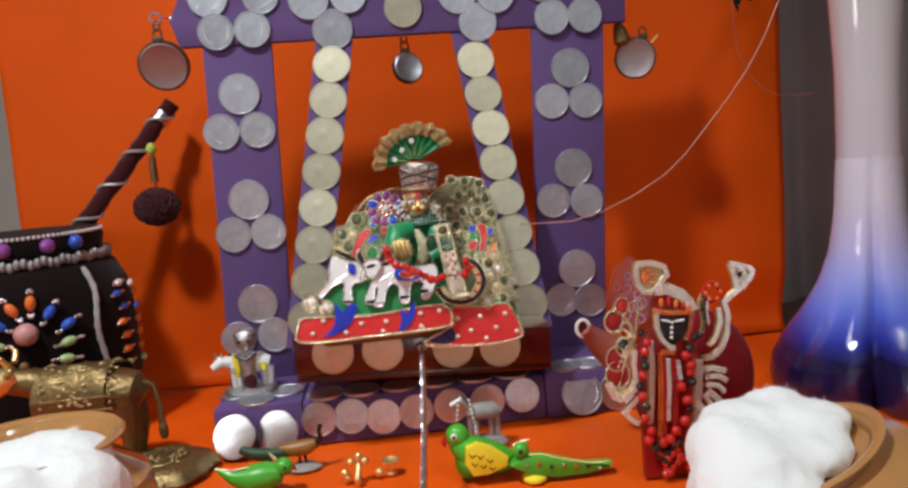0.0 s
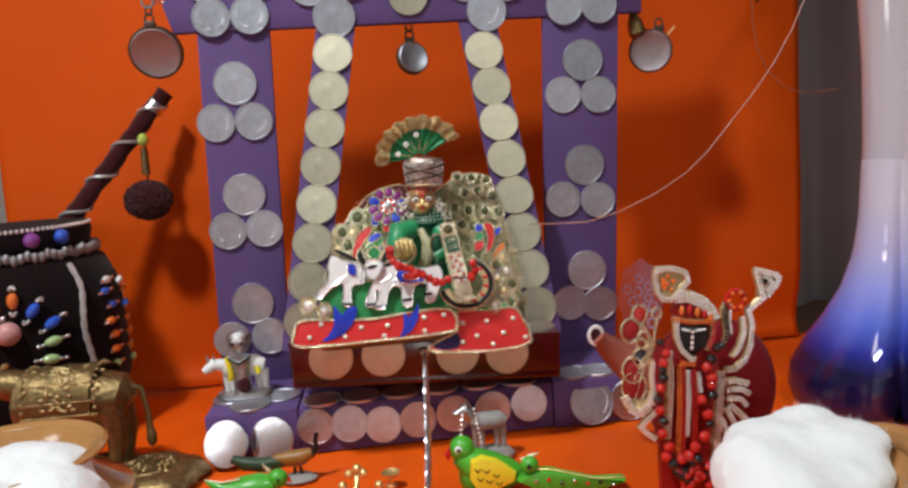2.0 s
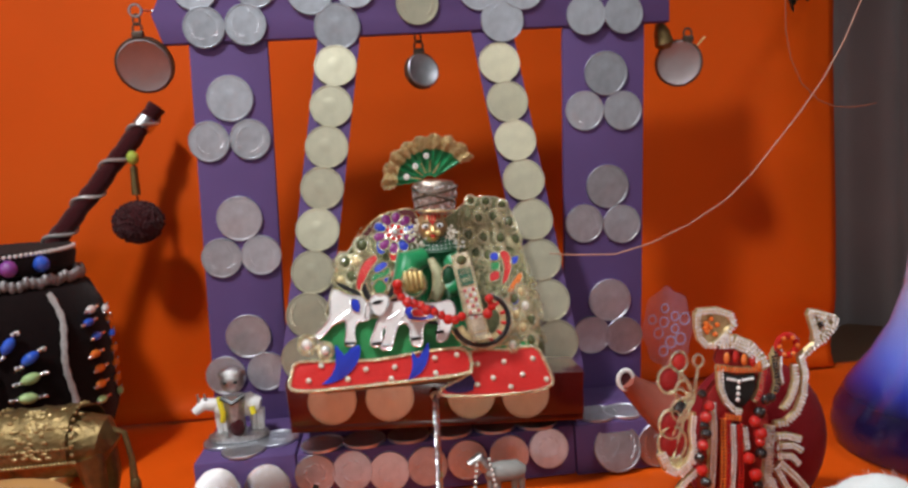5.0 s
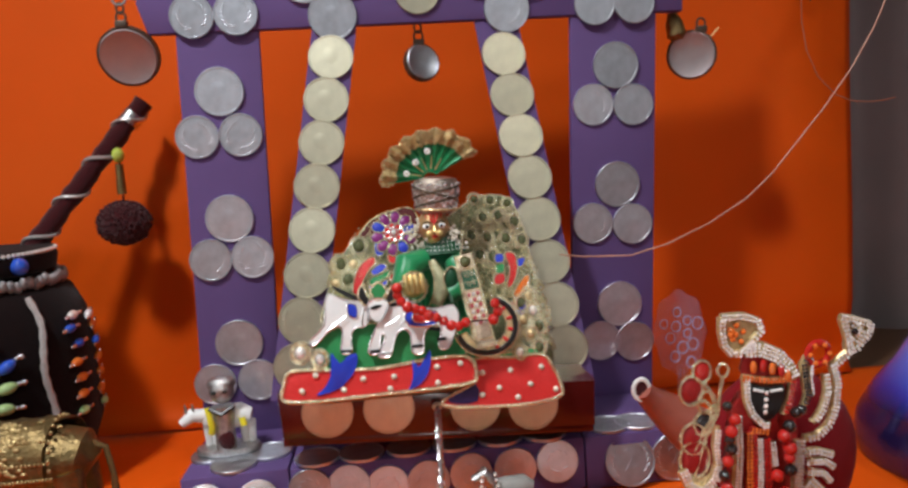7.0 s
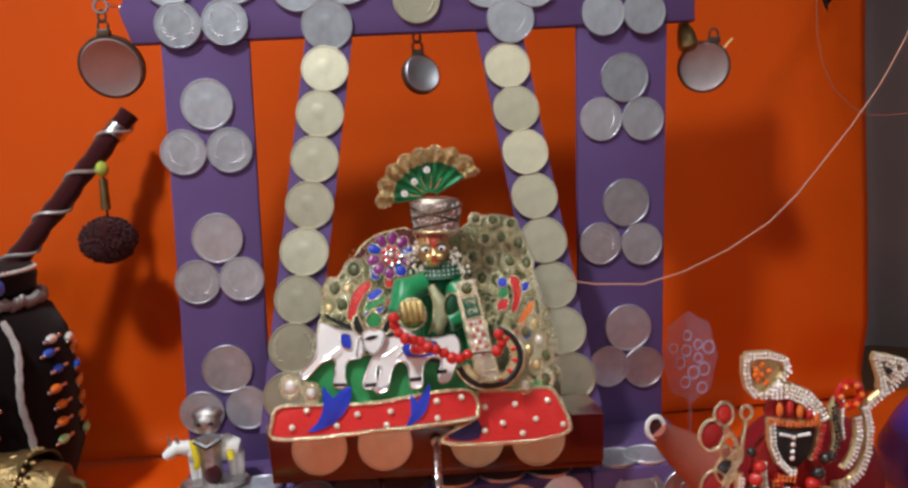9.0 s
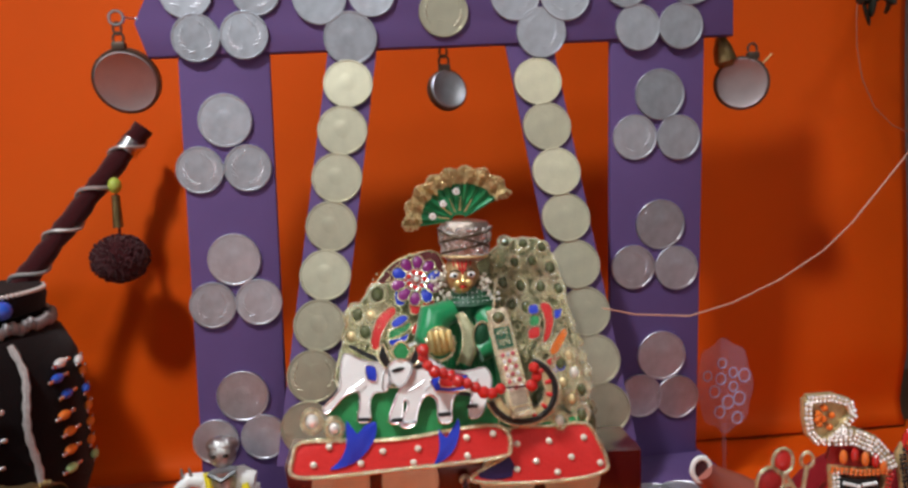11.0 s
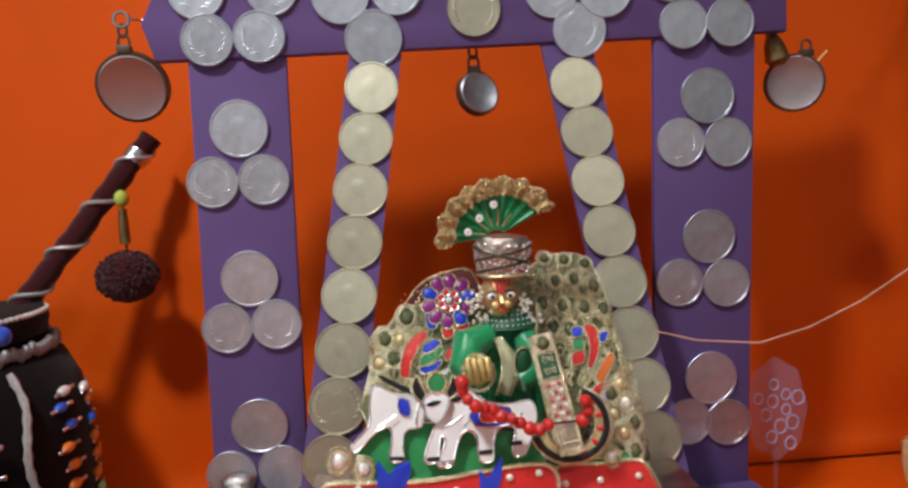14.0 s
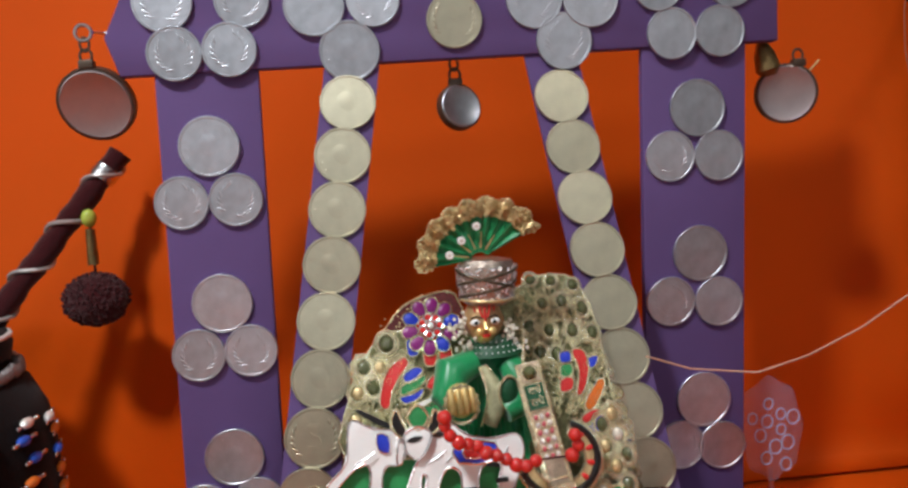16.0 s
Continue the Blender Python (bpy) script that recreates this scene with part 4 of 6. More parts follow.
def statue():
    bm = B()
    y = -0.0400
    x, z = (-0.0013, 0.1352)
    rng = random.Random(31)
    # robe
    add(bm, lambda b: lathe(b, [(0.001, 0.0800), (0.0165, 0.0805), (0.0165, 0.088), (0.0145, 0.098), (0.0115, z - 0.0165), (0.0070, z - 0.0100), (0.0045, z - 0.0070)], 28, Matrix.Translation((x, y + 0.004, 0)) @ Matrix.Diagonal((1, 0.7, 1, 1))), 1)
    for i in range(9):
        a = radians(205 + i * 16)
        add(bm, lambda b: tube(b, [(x + 0.0095 * math.cos(a), y + 0.004 + 0.0070 * math.sin(a), z - 0.0165), (x + 0.0140 * math.cos(a), y + 0.004 + 0.0098 * math.sin(a), 0.100), (x + 0.0168 * math.cos(a), y + 0.004 + 0.0118 * math.sin(a), 0.083)], 0.0012, 6), 1)
    # head
    add(bm, lambda b: ball(b, (x, y - 0.001, z + 0.0008), (0.0072, 0.0070, 0.0084), 24, 16), 0)
    add(bm, lambda b: ball(b, (x, y - 0.0018, z - 0.0042), (0.0044, 0.0046, 0.0040), 16, 10), 7)
    add(bm, lambda b: tube(b, [(x, y - 0.0078, z + 0.0020), (x, y - 0.0088, z - 0.0008), (x, y - 0.0092, z - 0.0018)], [0.0005, 0.0009, 0.0012], 8), 7)
    for s in (-1, 1):
        add(bm, lambda b: ball(b, (x + s * 0.0034, y - 0.0070, z + 0.0008), (0.0021, 0.0010, 0.0013), 10, 6), 3)
        add(bm, lambda b: ball(b, (x + s * 0.0033, y - 0.0079, z + 0.0008), (0.0008, 0.0005, 0.0008), 8, 6), 4)
        add(bm, lambda b: tube(b, [(x + s * 0.0010, y - 0.0078, z + 0.0024), (x + s * 0.0034, y - 0.0076, z + 0.0031), (x + s * 0.0050, y - 0.0062, z + 0.0022)], 0.00028, 6), 4)
        add(bm, lambda b: tube(b, [(x + s * 0.0008, y - 0.0082, z + 0.0026), (x + s * 0.0016, y - 0.0078, z + 0.0050), (x + s * 0.0018, y - 0.0070, z + 0.0068)], 0.00042, 6), 5)
        add(bm, lambda b: tube(b, [(x + s * 0.0034, y - 0.0072, z + 0.0046), (x + s * 0.0036, y - 0.0066, z + 0.0064)], 0.00030, 6), 5)
        add(bm, lambda b: ball(b, (x + s * 0.0022, y - 0.0074, z - 0.0026), (0.0018, 0.0012, 0.0016), 10, 6), 7)
        add(bm, lambda b: ball(b, (x + s * 0.0068, y + 0.001, z - 0.0004), (0.0012, 0.0016, 0.0026), 8, 6), 0)
    add(bm, lambda b: tube(b, [(x, y - 0.0084, z + 0.0012), (x, y - 0.0082, z + 0.0045), (x, y - 0.0072, z + 0.0066)], 0.00045, 6), 5)
    add(bm, lambda b: ball(b, (x, y - 0.0080, z - 0.0040), (0.0015, 0.0007, 0.0006), 8, 6), 5)
    # pearl clusters at the ears
    for cx, cz, rx_, rz_, n in ((*(-0.0104, 0.1343), 0.0042, 0.0048, 34), (*(0.0082, 0.1311), 0.0026, 0.0048, 24), (*(0.0102, 0.1254), 0.0050, 0.0020, 20), (*(-0.0085, 0.1274), 0.0040, 0.0022, 18)):
        for i in range(n):
            px, pz, py = cx + rng.gauss(0, 0.5) * rx_, cz + rng.gauss(0, 0.5) * rz_, y - 0.002 - rng.random() * 0.003
            pr_ = rng.uniform(0.0005, 0.0010)
            add(bm, lambda b: ball(b, (px, py, pz), pr_, 7, 5), 6)
    # spotted collar
    add(bm, lambda b: lathe(b, [(0.0052, -0.0050), (0.0068, -0.0068), (0.0108, -0.0115), (0.0112, -0.0124), (0.0060, -0.0110)], 28, Matrix.Translation((x + 0.0036, y, z)) @ Matrix.Diagonal((1, 0.78, 1, 1))), 8)
    for k, (cr, dz) in enumerate(((0.0074, -0.0072), (0.0089, -0.0090), (0.0104, -0.0108))):
        for i in range(9 + 2 * k):
            a = radians(200 + i * 140 / (8 + 2 * k))
            add(bm, lambda b: ball(b, (x + 0.0036 + cr * math.cos(a), y + 0.78 * cr * math.sin(a) - 0.0002, z + dz + 0.0002), 0.00034, 6, 4), 3)
    # sleeves, gold hand and sash
    p = ((-0.0064, 0.1206), (-0.0150, 0.1189), (-0.0169, 0.1119), (-0.0135, 0.1063), (0.0064, 0.1195), (0.0104, 0.1133), (0.0079, 0.1058), (0.0025, 0.1039))
    add(bm, lambda b: tube(b, [(p[0][0], y - 0.003, p[0][1]), (p[1][0], y - 0.007, p[1][1]), (p[2][0], y - 0.011, p[2][1]), (p[3][0], y - 0.014, p[3][1])], [0.0050, 0.0068, 0.0064, 0.0042], 16), 1)
    add(bm, lambda b: tube(b, [(p[4][0], y - 0.003, p[4][1]), (p[5][0], y - 0.007, p[5][1]), (p[6][0], y - 0.010, p[6][1]), (p[7][0], y - 0.012, p[7][1])], [0.0048, 0.0060, 0.0056, 0.0040], 16), 1)
    hx, hz = (-0.0132, 0.1113)
    add(bm, lambda b: ball(b, (hx, y - 0.0165, hz), (0.0056, 0.0040, 0.0062), 16, 12), 7)
    for i in range(4):
        fx = hx - 0.0036 + i * 0.0024
        add(bm, lambda b: tube(b, [(fx, y - 0.0190, hz + 0.0046), (fx + 0.0003, y - 0.0208, hz + 0.0014), (fx + 0.0005, y - 0.0200, hz - 0.0034)], [0.0010, 0.0012, 0.0010], 8), 7)
    add(bm, lambda b: ring(b, (hx, y - 0.0190, hz - 0.0010), 0.0056, 0.0007, 20, 6, 1.0, 1.15), 2)
    for i in range(16):
        a = 2 * math.pi * i / 16
        add(bm, lambda b: ball(b, (hx + 0.0062 * math.cos(a), y - 0.0186, hz - 0.001 + 0.0070 * math.sin(a)), 0.0006, 6, 4), 2)
    s0 = ((-0.0035, 0.1203), (-0.0002, 0.1128), (-0.0002, 0.1065), (-0.0035, 0.1000))
    add(bm, lambda b: tube(b, [(s0[0][0], y - 0.0075, s0[0][1]), (s0[1][0], y - 0.0100, s0[1][1]), (s0[2][0], y - 0.0110, s0[2][1]), (s0[3][0], y - 0.0115, s0[3][1])], [0.0014, 0.0032, 0.0038, 0.0030], 12), 9)
    for dx in (-0.0030, 0.0026):
        add(bm, lambda b: tube(b, [(s0[0][0] + dx * 0.5, y - 0.0085, s0[0][1]), (s0[1][0] + dx, y - 0.0115, s0[1][1]), (s0[2][0] + dx * 1.2, y - 0.0125, s0[2][1]), (s0[3][0] + dx, y - 0.0130, s0[3][1])], 0.0005, 6), 2)
    cx, cz = (0.0047, 0.1109)
    add(bm, lambda b: ball(b, (cx, y - 0.0125, cz), (0.0036, 0.0022, 0.0058), 14, 10), 8)
    add(bm, lambda b: ring(b, (cx, y - 0.0138, cz), 0.0046, 0.0005, 24, 6, 0.85, 1.38), 2)
    ob = part("statue", bm, [FACE, GREEN, ZARI, WHITE, BLACK, RED, PEARL, GOLD, COLLAR, SASH], origin=(x, y, 0.0800))
    tagged(ob, "small seated brass statue in a green dress on the throne", "statue")
    return ob


SWUNG.append(statue())


def turban():
    x, zb = (0.0006, 0.1422)
    y = -0.0400
    t = thing("turban", (x, y, zb), "silver brocade turban with a pleated green fan crest", "turban")
    m = pose(x, y, zb, 0, 4, 0)
    rng = random.Random(9)
    prof = [(0.0072, -0.0010), (0.0092, 0.0006), (0.0100, 0.0045), (0.0106, 0.0095), (0.0108, 0.0130), (0.0094, 0.0156), (0.0040, 0.0166)]
    bd = part("band", lathe(B(), prof, 32, m @ Matrix.Diagonal((1, 0.9, 1, 1))), BROCADE, t)
    bm = B()
    for i in range(260):
        a, h = rng.uniform(3.1, 6.4), rng.uniform(0.0008, 0.0135)
        r = 0.0092 + 0.0016 * min(1, h / 0.011)
        ball(bm, m @ Vector((r * math.cos(a), 0.9 * r * math.sin(a), h)), (rng.uniform(0.0004, 0.0009), 0.0005, rng.uniform(0.0004, 0.0007)), 6, 4)
    tagged(part("brocade_beading", bm, SILVER, bd), kind="stuff")
    for k, (h0, h1, mt) in enumerate(((0.0015, 0.0085, DARKBRASS), (0.0060, 0.0135, DARKBRASS), (0.0125, 0.0045, DARKBRASS), (0.0012, 0.0012, LACE))):
        pts = []
        for i in range(16):
            a, h = radians(178 + 184 * i / 15), h0 + (h1 - h0) * i / 15
            r = 0.0096 + 0.0016 * min(1, h / 0.011)
            pts.append(m @ Vector((r * math.cos(a), 0.9 * r * math.sin(a), h)))
        part("cord", tube(B(), pts, 0.00055, 6), mt, t)
    # pleated fan with a ruffled lace border
    cx, cz = (-0.0009, 0.1585)
    ty = y - 0.004
    bm, lace = B(), B()
    n = 44
    inner, mid, out = [], [], []
    for i in range(n + 1):
        u = i / n
        a = radians(185 - 160 * u)
        grow = 1.0 - 0.10 * math.sin(math.pi * u) ** 2 + 0.05 * u
        dy = 0.0012 * math.sin(i * math.pi / 2.2)
        inner.append(bm.verts.new((cx + 0.0030 * math.cos(a), ty + 0.001, cz + 0.0022 * math.sin(a))))
        mid.append(bm.verts.new((cx + 0.0172 * grow * math.cos(a), ty - 0.0010 + dy, cz + 0.0172 * grow * math.sin(a))))
        w = 1.0 + 0.035 * math.sin(i * 1.15)
        ring_ = []
        for j in range(4):
            r = (0.0165 + 0.0019 * j) * grow * (1 + (w - 1) * j / 3)
            ring_.append(lace.verts.new((cx + r * math.cos(a), ty - 0.0016 - 0.0003 * j + dy + 0.0011 * j / 3 * math.sin(i * 2.0), cz + r * math.sin(a))))
        out.append(ring_)
    for i in range(n):
        bm.faces.new((inner[i], inner[i + 1], mid[i + 1], mid[i]))
        for j in range(3):
            lace.faces.new((out[i][j], out[i + 1][j], out[i + 1][j + 1], out[i][j + 1]))
    for b_ in (bm, lace):
        r = bmesh.ops.extrude_face_region(b_, geom=list(b_.faces))
        bmesh.ops.translate(b_, vec=(0, 0.0005, 0), verts=[v for v in r["geom"] if isinstance(v, bmesh.types.BMVert)])
    rim = [[v.co.copy() for v in o] for o in out]
    fan = part("fan_crest", bm, GREEN, t, smooth=False)
    for i, q in enumerate(rim):
        for j in (0, 1, 2, 3):
            ball(lace, q[j] + Vector((rng.gauss(0, 0.0003), -0.0005, rng.gauss(0, 0.0003))), rng.uniform(0.0004, 0.0008), 6, 4)
        if i % 2 == 0:
            ring(lace, q[2] + Vector((0, -0.0006, 0)), 0.0012, 0.0003, 9, 4)
        ring(lace, q[3], 0.0008, 0.0003, 8, 4)
    tagged(part("gold_lace", lace, LACE, fan), kind="stuff")
    for a in (168, 140, 112, 84, 56):
        e = radians(a)
        part("pleat_line", tube(B(), [(cx + 0.004 * math.cos(e), ty - 0.0004, cz + 0.004 * math.sin(e)), (cx + 0.010 * math.cos(e), ty - 0.0016, cz + 0.010 * math.sin(e))], [0.0004, 0.0002], 5), LACE, fan)
    for c in ((-0.0120, 0.1610), (-0.0074, 0.1658), (-0.0017, 0.1705)):
        d = part("button", ring(B(), (c[0], ty - 0.0030, c[1]), 0.0010, 0.0005, 14, 6), WHITE, fan)
        part("button_heart", ball(B(), (c[0], ty - 0.0030, c[1]), 0.0006, 8, 6), PEARL, d)
    return t


SWUNG.append(turban())


def garland():
    g = thing("bead_garland", (0.0, -0.056, 0.083), "red bead garland draped over the throne", "garland")
    pts = [(-0.0210, 0.1147), (-0.0210, 0.1117), (-0.0197, 0.1089), (-0.0173, 0.1065), (-0.0143, 0.1053), (-0.0114, 0.1042), (-0.0089, 0.1021), (-0.0057, 0.1010), (-0.0026, 0.0989), (0.0004, 0.0968), (0.0034, 0.0965), (0.0066, 0.0976), (0.0185, 0.0977), (0.0205, 0.1011), (0.0194, 0.1048)]
    for i, (x, z) in enumerate(pts):
        part("bead", ball(B(), (x, -0.0835 + 0.0008 * math.sin(i * 1.7), z), 0.0021 if i % 3 else 0.0024, 12, 8), REDBEAD, g)
    part("string", tube(B(), [(x, -0.0830, z) for x, z in pts], 0.0004, 6), MAROON, g)
    return g


SWUNG.append(garland())


def staff():
    s = thing("jewelled_staff", (0.0225, -0.06, 0.07), "jewelled gold staff with a green name plate leaning on the throne", "staff")
    (ax, az), (bx, bz) = (0.0099, 0.1227), (0.0154, 0.0857)
    a, b = Vector((ax, -0.0600, az)), Vector((bx, -0.0760, bz))
    d = (b - a).normalized()
    side = d.cross(Vector((0, -1, 0))).normalized()
    nrm = side.cross(d).normalized()
    if nrm.y > 0:
        nrm = -nrm

    def plate(bm, u0, u1, w, lift, t):
        vs = []
        for dz in (0, t):
            for u, s2 in ((u0, -w), (u0, w), (u1, w), (u1, -w)):
                vs.append(bm.verts.new(a + d * u + side * s2 + nrm * (lift + dz)))
        for f in ((0, 1, 2, 3), (7, 6, 5, 4), (0, 4, 5, 1), (1, 5, 6, 2), (2, 6, 7, 3), (3, 7, 4, 0)):
            bm.faces.new([vs[i] for i in f])
        return bm
    L = (b - a).length
    part("shaft", plate(B(), 0, L, 0.0037, 0, 0.0020), STAFF, s)
    for k in (-1, 1):
        part("edge_beading", tube(B(), [a + side * 0.0037 * k + nrm * 0.0020 + d * (L * i / 40) for i in range(41)], [0.0005 + 0.0003 * (i % 2) for i in range(41)], 6), ZARI, s)
    part("top_stone", ball(B(), a + d * 0.0036 + nrm * 0.0022, 0.0022, 12, 8), GEM, s)
    part("stone_ring", tube(B(), [a + d * (0.0036 + 0.0026 * math.cos(k * 0.45)) + side * 0.0026 * math.sin(k * 0.45) + nrm * 0.0022 for k in range(15)], 0.0004, 5), ZARI, s)
    pl2 = part("name_plate", plate(B(), 0.0076, 0.0158, 0.0030, 0.0020, 0.0004), COLLAR, s)
    sx = side if side.x > 0 else -side
    rot = Matrix((sx, -d, nrm)).transposed().to_4x4()
    for u in (0.0097, 0.0137):
        bm = B()
        text_bm(bm, "राधे", 0.0036, Matrix.Translation(a + d * u + nrm * 0.0026) @ rot, 0.0001)
        part("lettering", bm, ZARI, pl2, smooth=False)
    for u in (0.0070, 0.0164, 0.0225, 0.0290, L - 0.002):
        part("cross_bar", tube(B(), [a + d * u - side * 0.0036 + nrm * 0.0022, a + d * u + side * 0.0036 + nrm * 0.0022], 0.0004, 5), ZARI, s)
    for k in range(3):
        for i in range(6):
            part("stone", ball(B(), a + d * (0.0185 + 0.0026 * i) + side * 0.0020 * (k - 1) + nrm * 0.0022, (0.0008, 0.0007, 0.0010), 8, 5), (PINKSTONE, CRYSTAL)[(i + k) % 2], s)
    part("foot", plate(B(), L, L + 0.0020, 0.0046, -0.0006, 0.0034), ZARI, s)
    part("handle_rod", tube(B(), [a + d * 0.006 + side * -0.003 * (1 if side.x > 0 else -1), a - d * 0.0115 + sx * 0.0026], 0.0005, 6), ZARI, s)
    part("side_rod", tube(B(), [a - sx * 0.0042 + d * 0.004, a - sx * 0.0046 + d * (L - 0.002)], 0.0006, 6), ZARI, s)
    return s


SWUNG.append(staff())

# the swing rests a little forward
for ob in SWUNG:
    ob.location.y -= 0.010


def pull_cord():
    c = thing("pull_cord", (-0.008, -0.20, 0.04), "twisted silver cord tied to the swing's seat", "cord")
    pts = []
    for i in range(61):
        u = i / 60
        pts.append((-0.0072 - 0.011 * u, -0.0745 - 0.191 * u, 0.0560 - 0.012 * math.sin(u * math.pi) - 0.004 * u))
    pts += [(-0.0190, -0.290, 0.045), (-0.0195, -0.315, 0.022), (-0.020, -0.335, 0.0035), (-0.021, -0.37, 0.0022)]
    part("core", tube(B(), pts, 0.0010, 8), SILVER, c)
    bm = B()
    for k in (0, 1):
        hel = []
        for i in range(300):
            u = i / 299
            p = Vector((-0.0072 - 0.011 * u, -0.0745 - 0.191 * u, 0.0560 - 0.012 * math.sin(u * math.pi) - 0.004 * u))
            a = i * 0.75 + k * math.pi
            hel.append(p + Vector((math.cos(a), 0, math.sin(a))) * 0.0009)
        tube(bm, hel, 0.0006, 5)
    part("twist", bm, SILVER, c)
    part("knot", ball(B(), (-0.0072, -0.0740, 0.0560), (0.0024, 0.0020, 0.0022), 10, 8), PALEGOLD, c)


pull_cord()


# ---- left side: drum, stick, brass cow, pot ----
def bead_star(parent, c, nrm, up, tilt, material, scale=1.0):
    """A bead spray: small silver cluster, a long bead and another cluster, lying on a surface."""
    side = up.cross(nrm).normalized()
    d = (up * math.cos(tilt) + side * math.sin(tilt)).normalized()
    q = d.to_track_quat("Z", "Y").to_matrix().to_4x4()
    b = part("bead", ball(B(), c, (0.0030 * scale, 0.0030 * scale, 0.0048 * scale), 12, 8, q), material, parent)
    for s in (-1, 1):
        bm = B()
        for k in range(4):
            e = c + d * s * (0.0066 + 0.0012 * (k % 2)) * scale + (side * math.cos(k * 1.57 + 0.4) + nrm * 0.4) * 0.0013 * scale
            ball(bm, e, 0.0012 * scale, 8, 5)
        part("silver_bead", bm, SILVER, b)


def drum():
    cx, cy = -0.2575, 0.0250
    d = thing("beaded_drum", (cx, cy, 0.0), "black velvet toy drum with colourful bead sprays and silver braid", "drum")
    R = 0.0630
    part("body", lathe(B(), [(0.030, 0.0), (0.044, 0.004), (0.056, 0.016), (R, 0.035), (R, 0.080), (0.061, 0.098), (0.055, 0.112), (0.048, 0.117), (0.046, 0.122)], 56, Matrix.Translation((cx, cy, 0))), VELVET, d)
    part("top_rim", lathe(B(), [(0.040, 0.121), (0.0485, 0.123), (0.0500, 0.130), (0.0480, 0.1350), (0.040, 0.1355), (0.010, 0.1345)], 56, Matrix.Translation((cx, cy, 0))), VELVET, d)
    braid = B()
    for k in range(90):
        a = 2 * math.pi * k / 90
        ball(braid, (cx + 0.0515 * math.cos(a), cy + 0.0515 * math.sin(a), 0.1180 + 0.001 * math.sin(k * 1.9)), (0.0024, 0.0024, 0.0034), 6, 5)
    part("silver_braid", braid, mat("grey_silver_braid", (0.35, 0.33, 0.33), 0.45, 0.6, vary=0.4, scale=600, bump=0.8), d)
    pearls = B()
    for k in range(110):
        a = 2 * math.pi * k / 110
        ball(pearls, (cx + 0.0488 * math.cos(a), cy + 0.0488 * math.sin(a), 0.1335), 0.0013, 6, 5)
    part("pearl_string", pearls, CRYSTAL, d)
    for a, m in ((-48, PURPLEBEAD), (-75, PURPLEBEAD), (-28, BLUEBEAD)):
        part("rim_bead", ball(B(), (cx + 0.0500 * math.cos(radians(a)), cy + 0.0500 * math.sin(radians(a)), 0.1275), 0.0046, 14, 10), m, d)

    def surf(az, z):
        prof = [(0.0, 0.030), (0.004, 0.044), (0.016, 0.056), (0.035, R), (0.080, R), (0.098, 0.061), (0.112, 0.055)]
        r = prof[-1][1]
        for (z0, r0), (z1, r1) in zip(prof, prof[1:]):
            if z0 <= z <= z1:
                r = r0 + (r1 - r0) * (z - z0) / (z1 - z0)
        n = Vector((math.cos(az), math.sin(az), 0))
        return Vector((cx, cy, z)) + n * (r + 0.0018), n
    up = Vector((0, 0, 1))
    for az0, sc in ((-68, 1.0), (-142, 1.0)):
        for da, z, tl, m in ((4, 0.0965, 4, ORANGEBEAD), (12, 0.0895, 36, BLUEBEAD), (20, 0.0810, 60, BLUEBEAD), (19, 0.0705, 80, GREENBEAD), (17, 0.0605, 96, GREENBEAD), (-5, 0.0940, -30, ORANGEBEAD), (-12, 0.086, -60, BLUEBEAD), (-14, 0.074, -85, GREENBEAD)):
            c, n = surf(radians(az0 + da), z)
            bead_star(d, c, n, up, radians(tl), m, sc)
        c, n = surf(radians(az0), 0.0790)
        part("round_bead", ball(B(), c, 0.0066, 16, 10), ROSE, d)
    for z, m in ((0.098, CRYSTAL), (0.0915, BLUEBEAD), (0.0825, BLUEBEAD), (0.0730, ORANGEBEAD), (0.0640, ORANGEBEAD), (0.0550, ORANGEBEAD), (0.046, GREENBEAD)):
        c, n = surf(radians(-12 + 2 * math.sin(z * 400)), z)
        bead_star(d, c, n, up, radians(84), m, 0.8)
        c, n = surf(radians(9 + 2 * math.sin(z * 300)), z - 0.003)
        bead_star(d, c, n, up, radians(70), (m, ORANGEBEAD)[int(z * 1000) % 2], 0.72)
    cord = []
    for i in range(25):
        c, n = surf(radians(-31 + 1.5 * math.sin(i * 0.5)), 0.112 - i * 0.0040)
        cord.append(c)
    part("lacing_cord", tube(B(), cord, [0.0014 + 0.0006 * (i % 2) for i in range(25)], 6), mat("pale_cord", (0.5, 0.46, 0.44), 0.6, 0.2, vary=0.4, scale=600), d)
    # neck stick leaning against the backdrop
    a, b = Vector((-0.2360, 0.0500, 0.1240)), Vector((-0.1650, 0.0810, 0.2150))
    pts = [a + (b - a) * (i / 24) for i in range(25)]
    stk = part("stick", tube(B(), pts, [0.0056 + 0.0005 * math.sin(i * 2.1) + 0.0003 * math.sin(i * 5.3) for i in range(25)], 14), MAROON, d, "maroon cloth-wrapped stick with silver ribbon")
    ax = (b - a).normalized()
    s1 = ax.orthogonal().normalized()
    s2 = ax.cross(s1)
    rib = []
    for i in range(120):
        u = i / 119
        t = u * 2 * math.pi * 4.2
        rib.append(a + (b - a) * u + (s1 * math.cos(t) + s2 * math.sin(t)) * 0.0062)
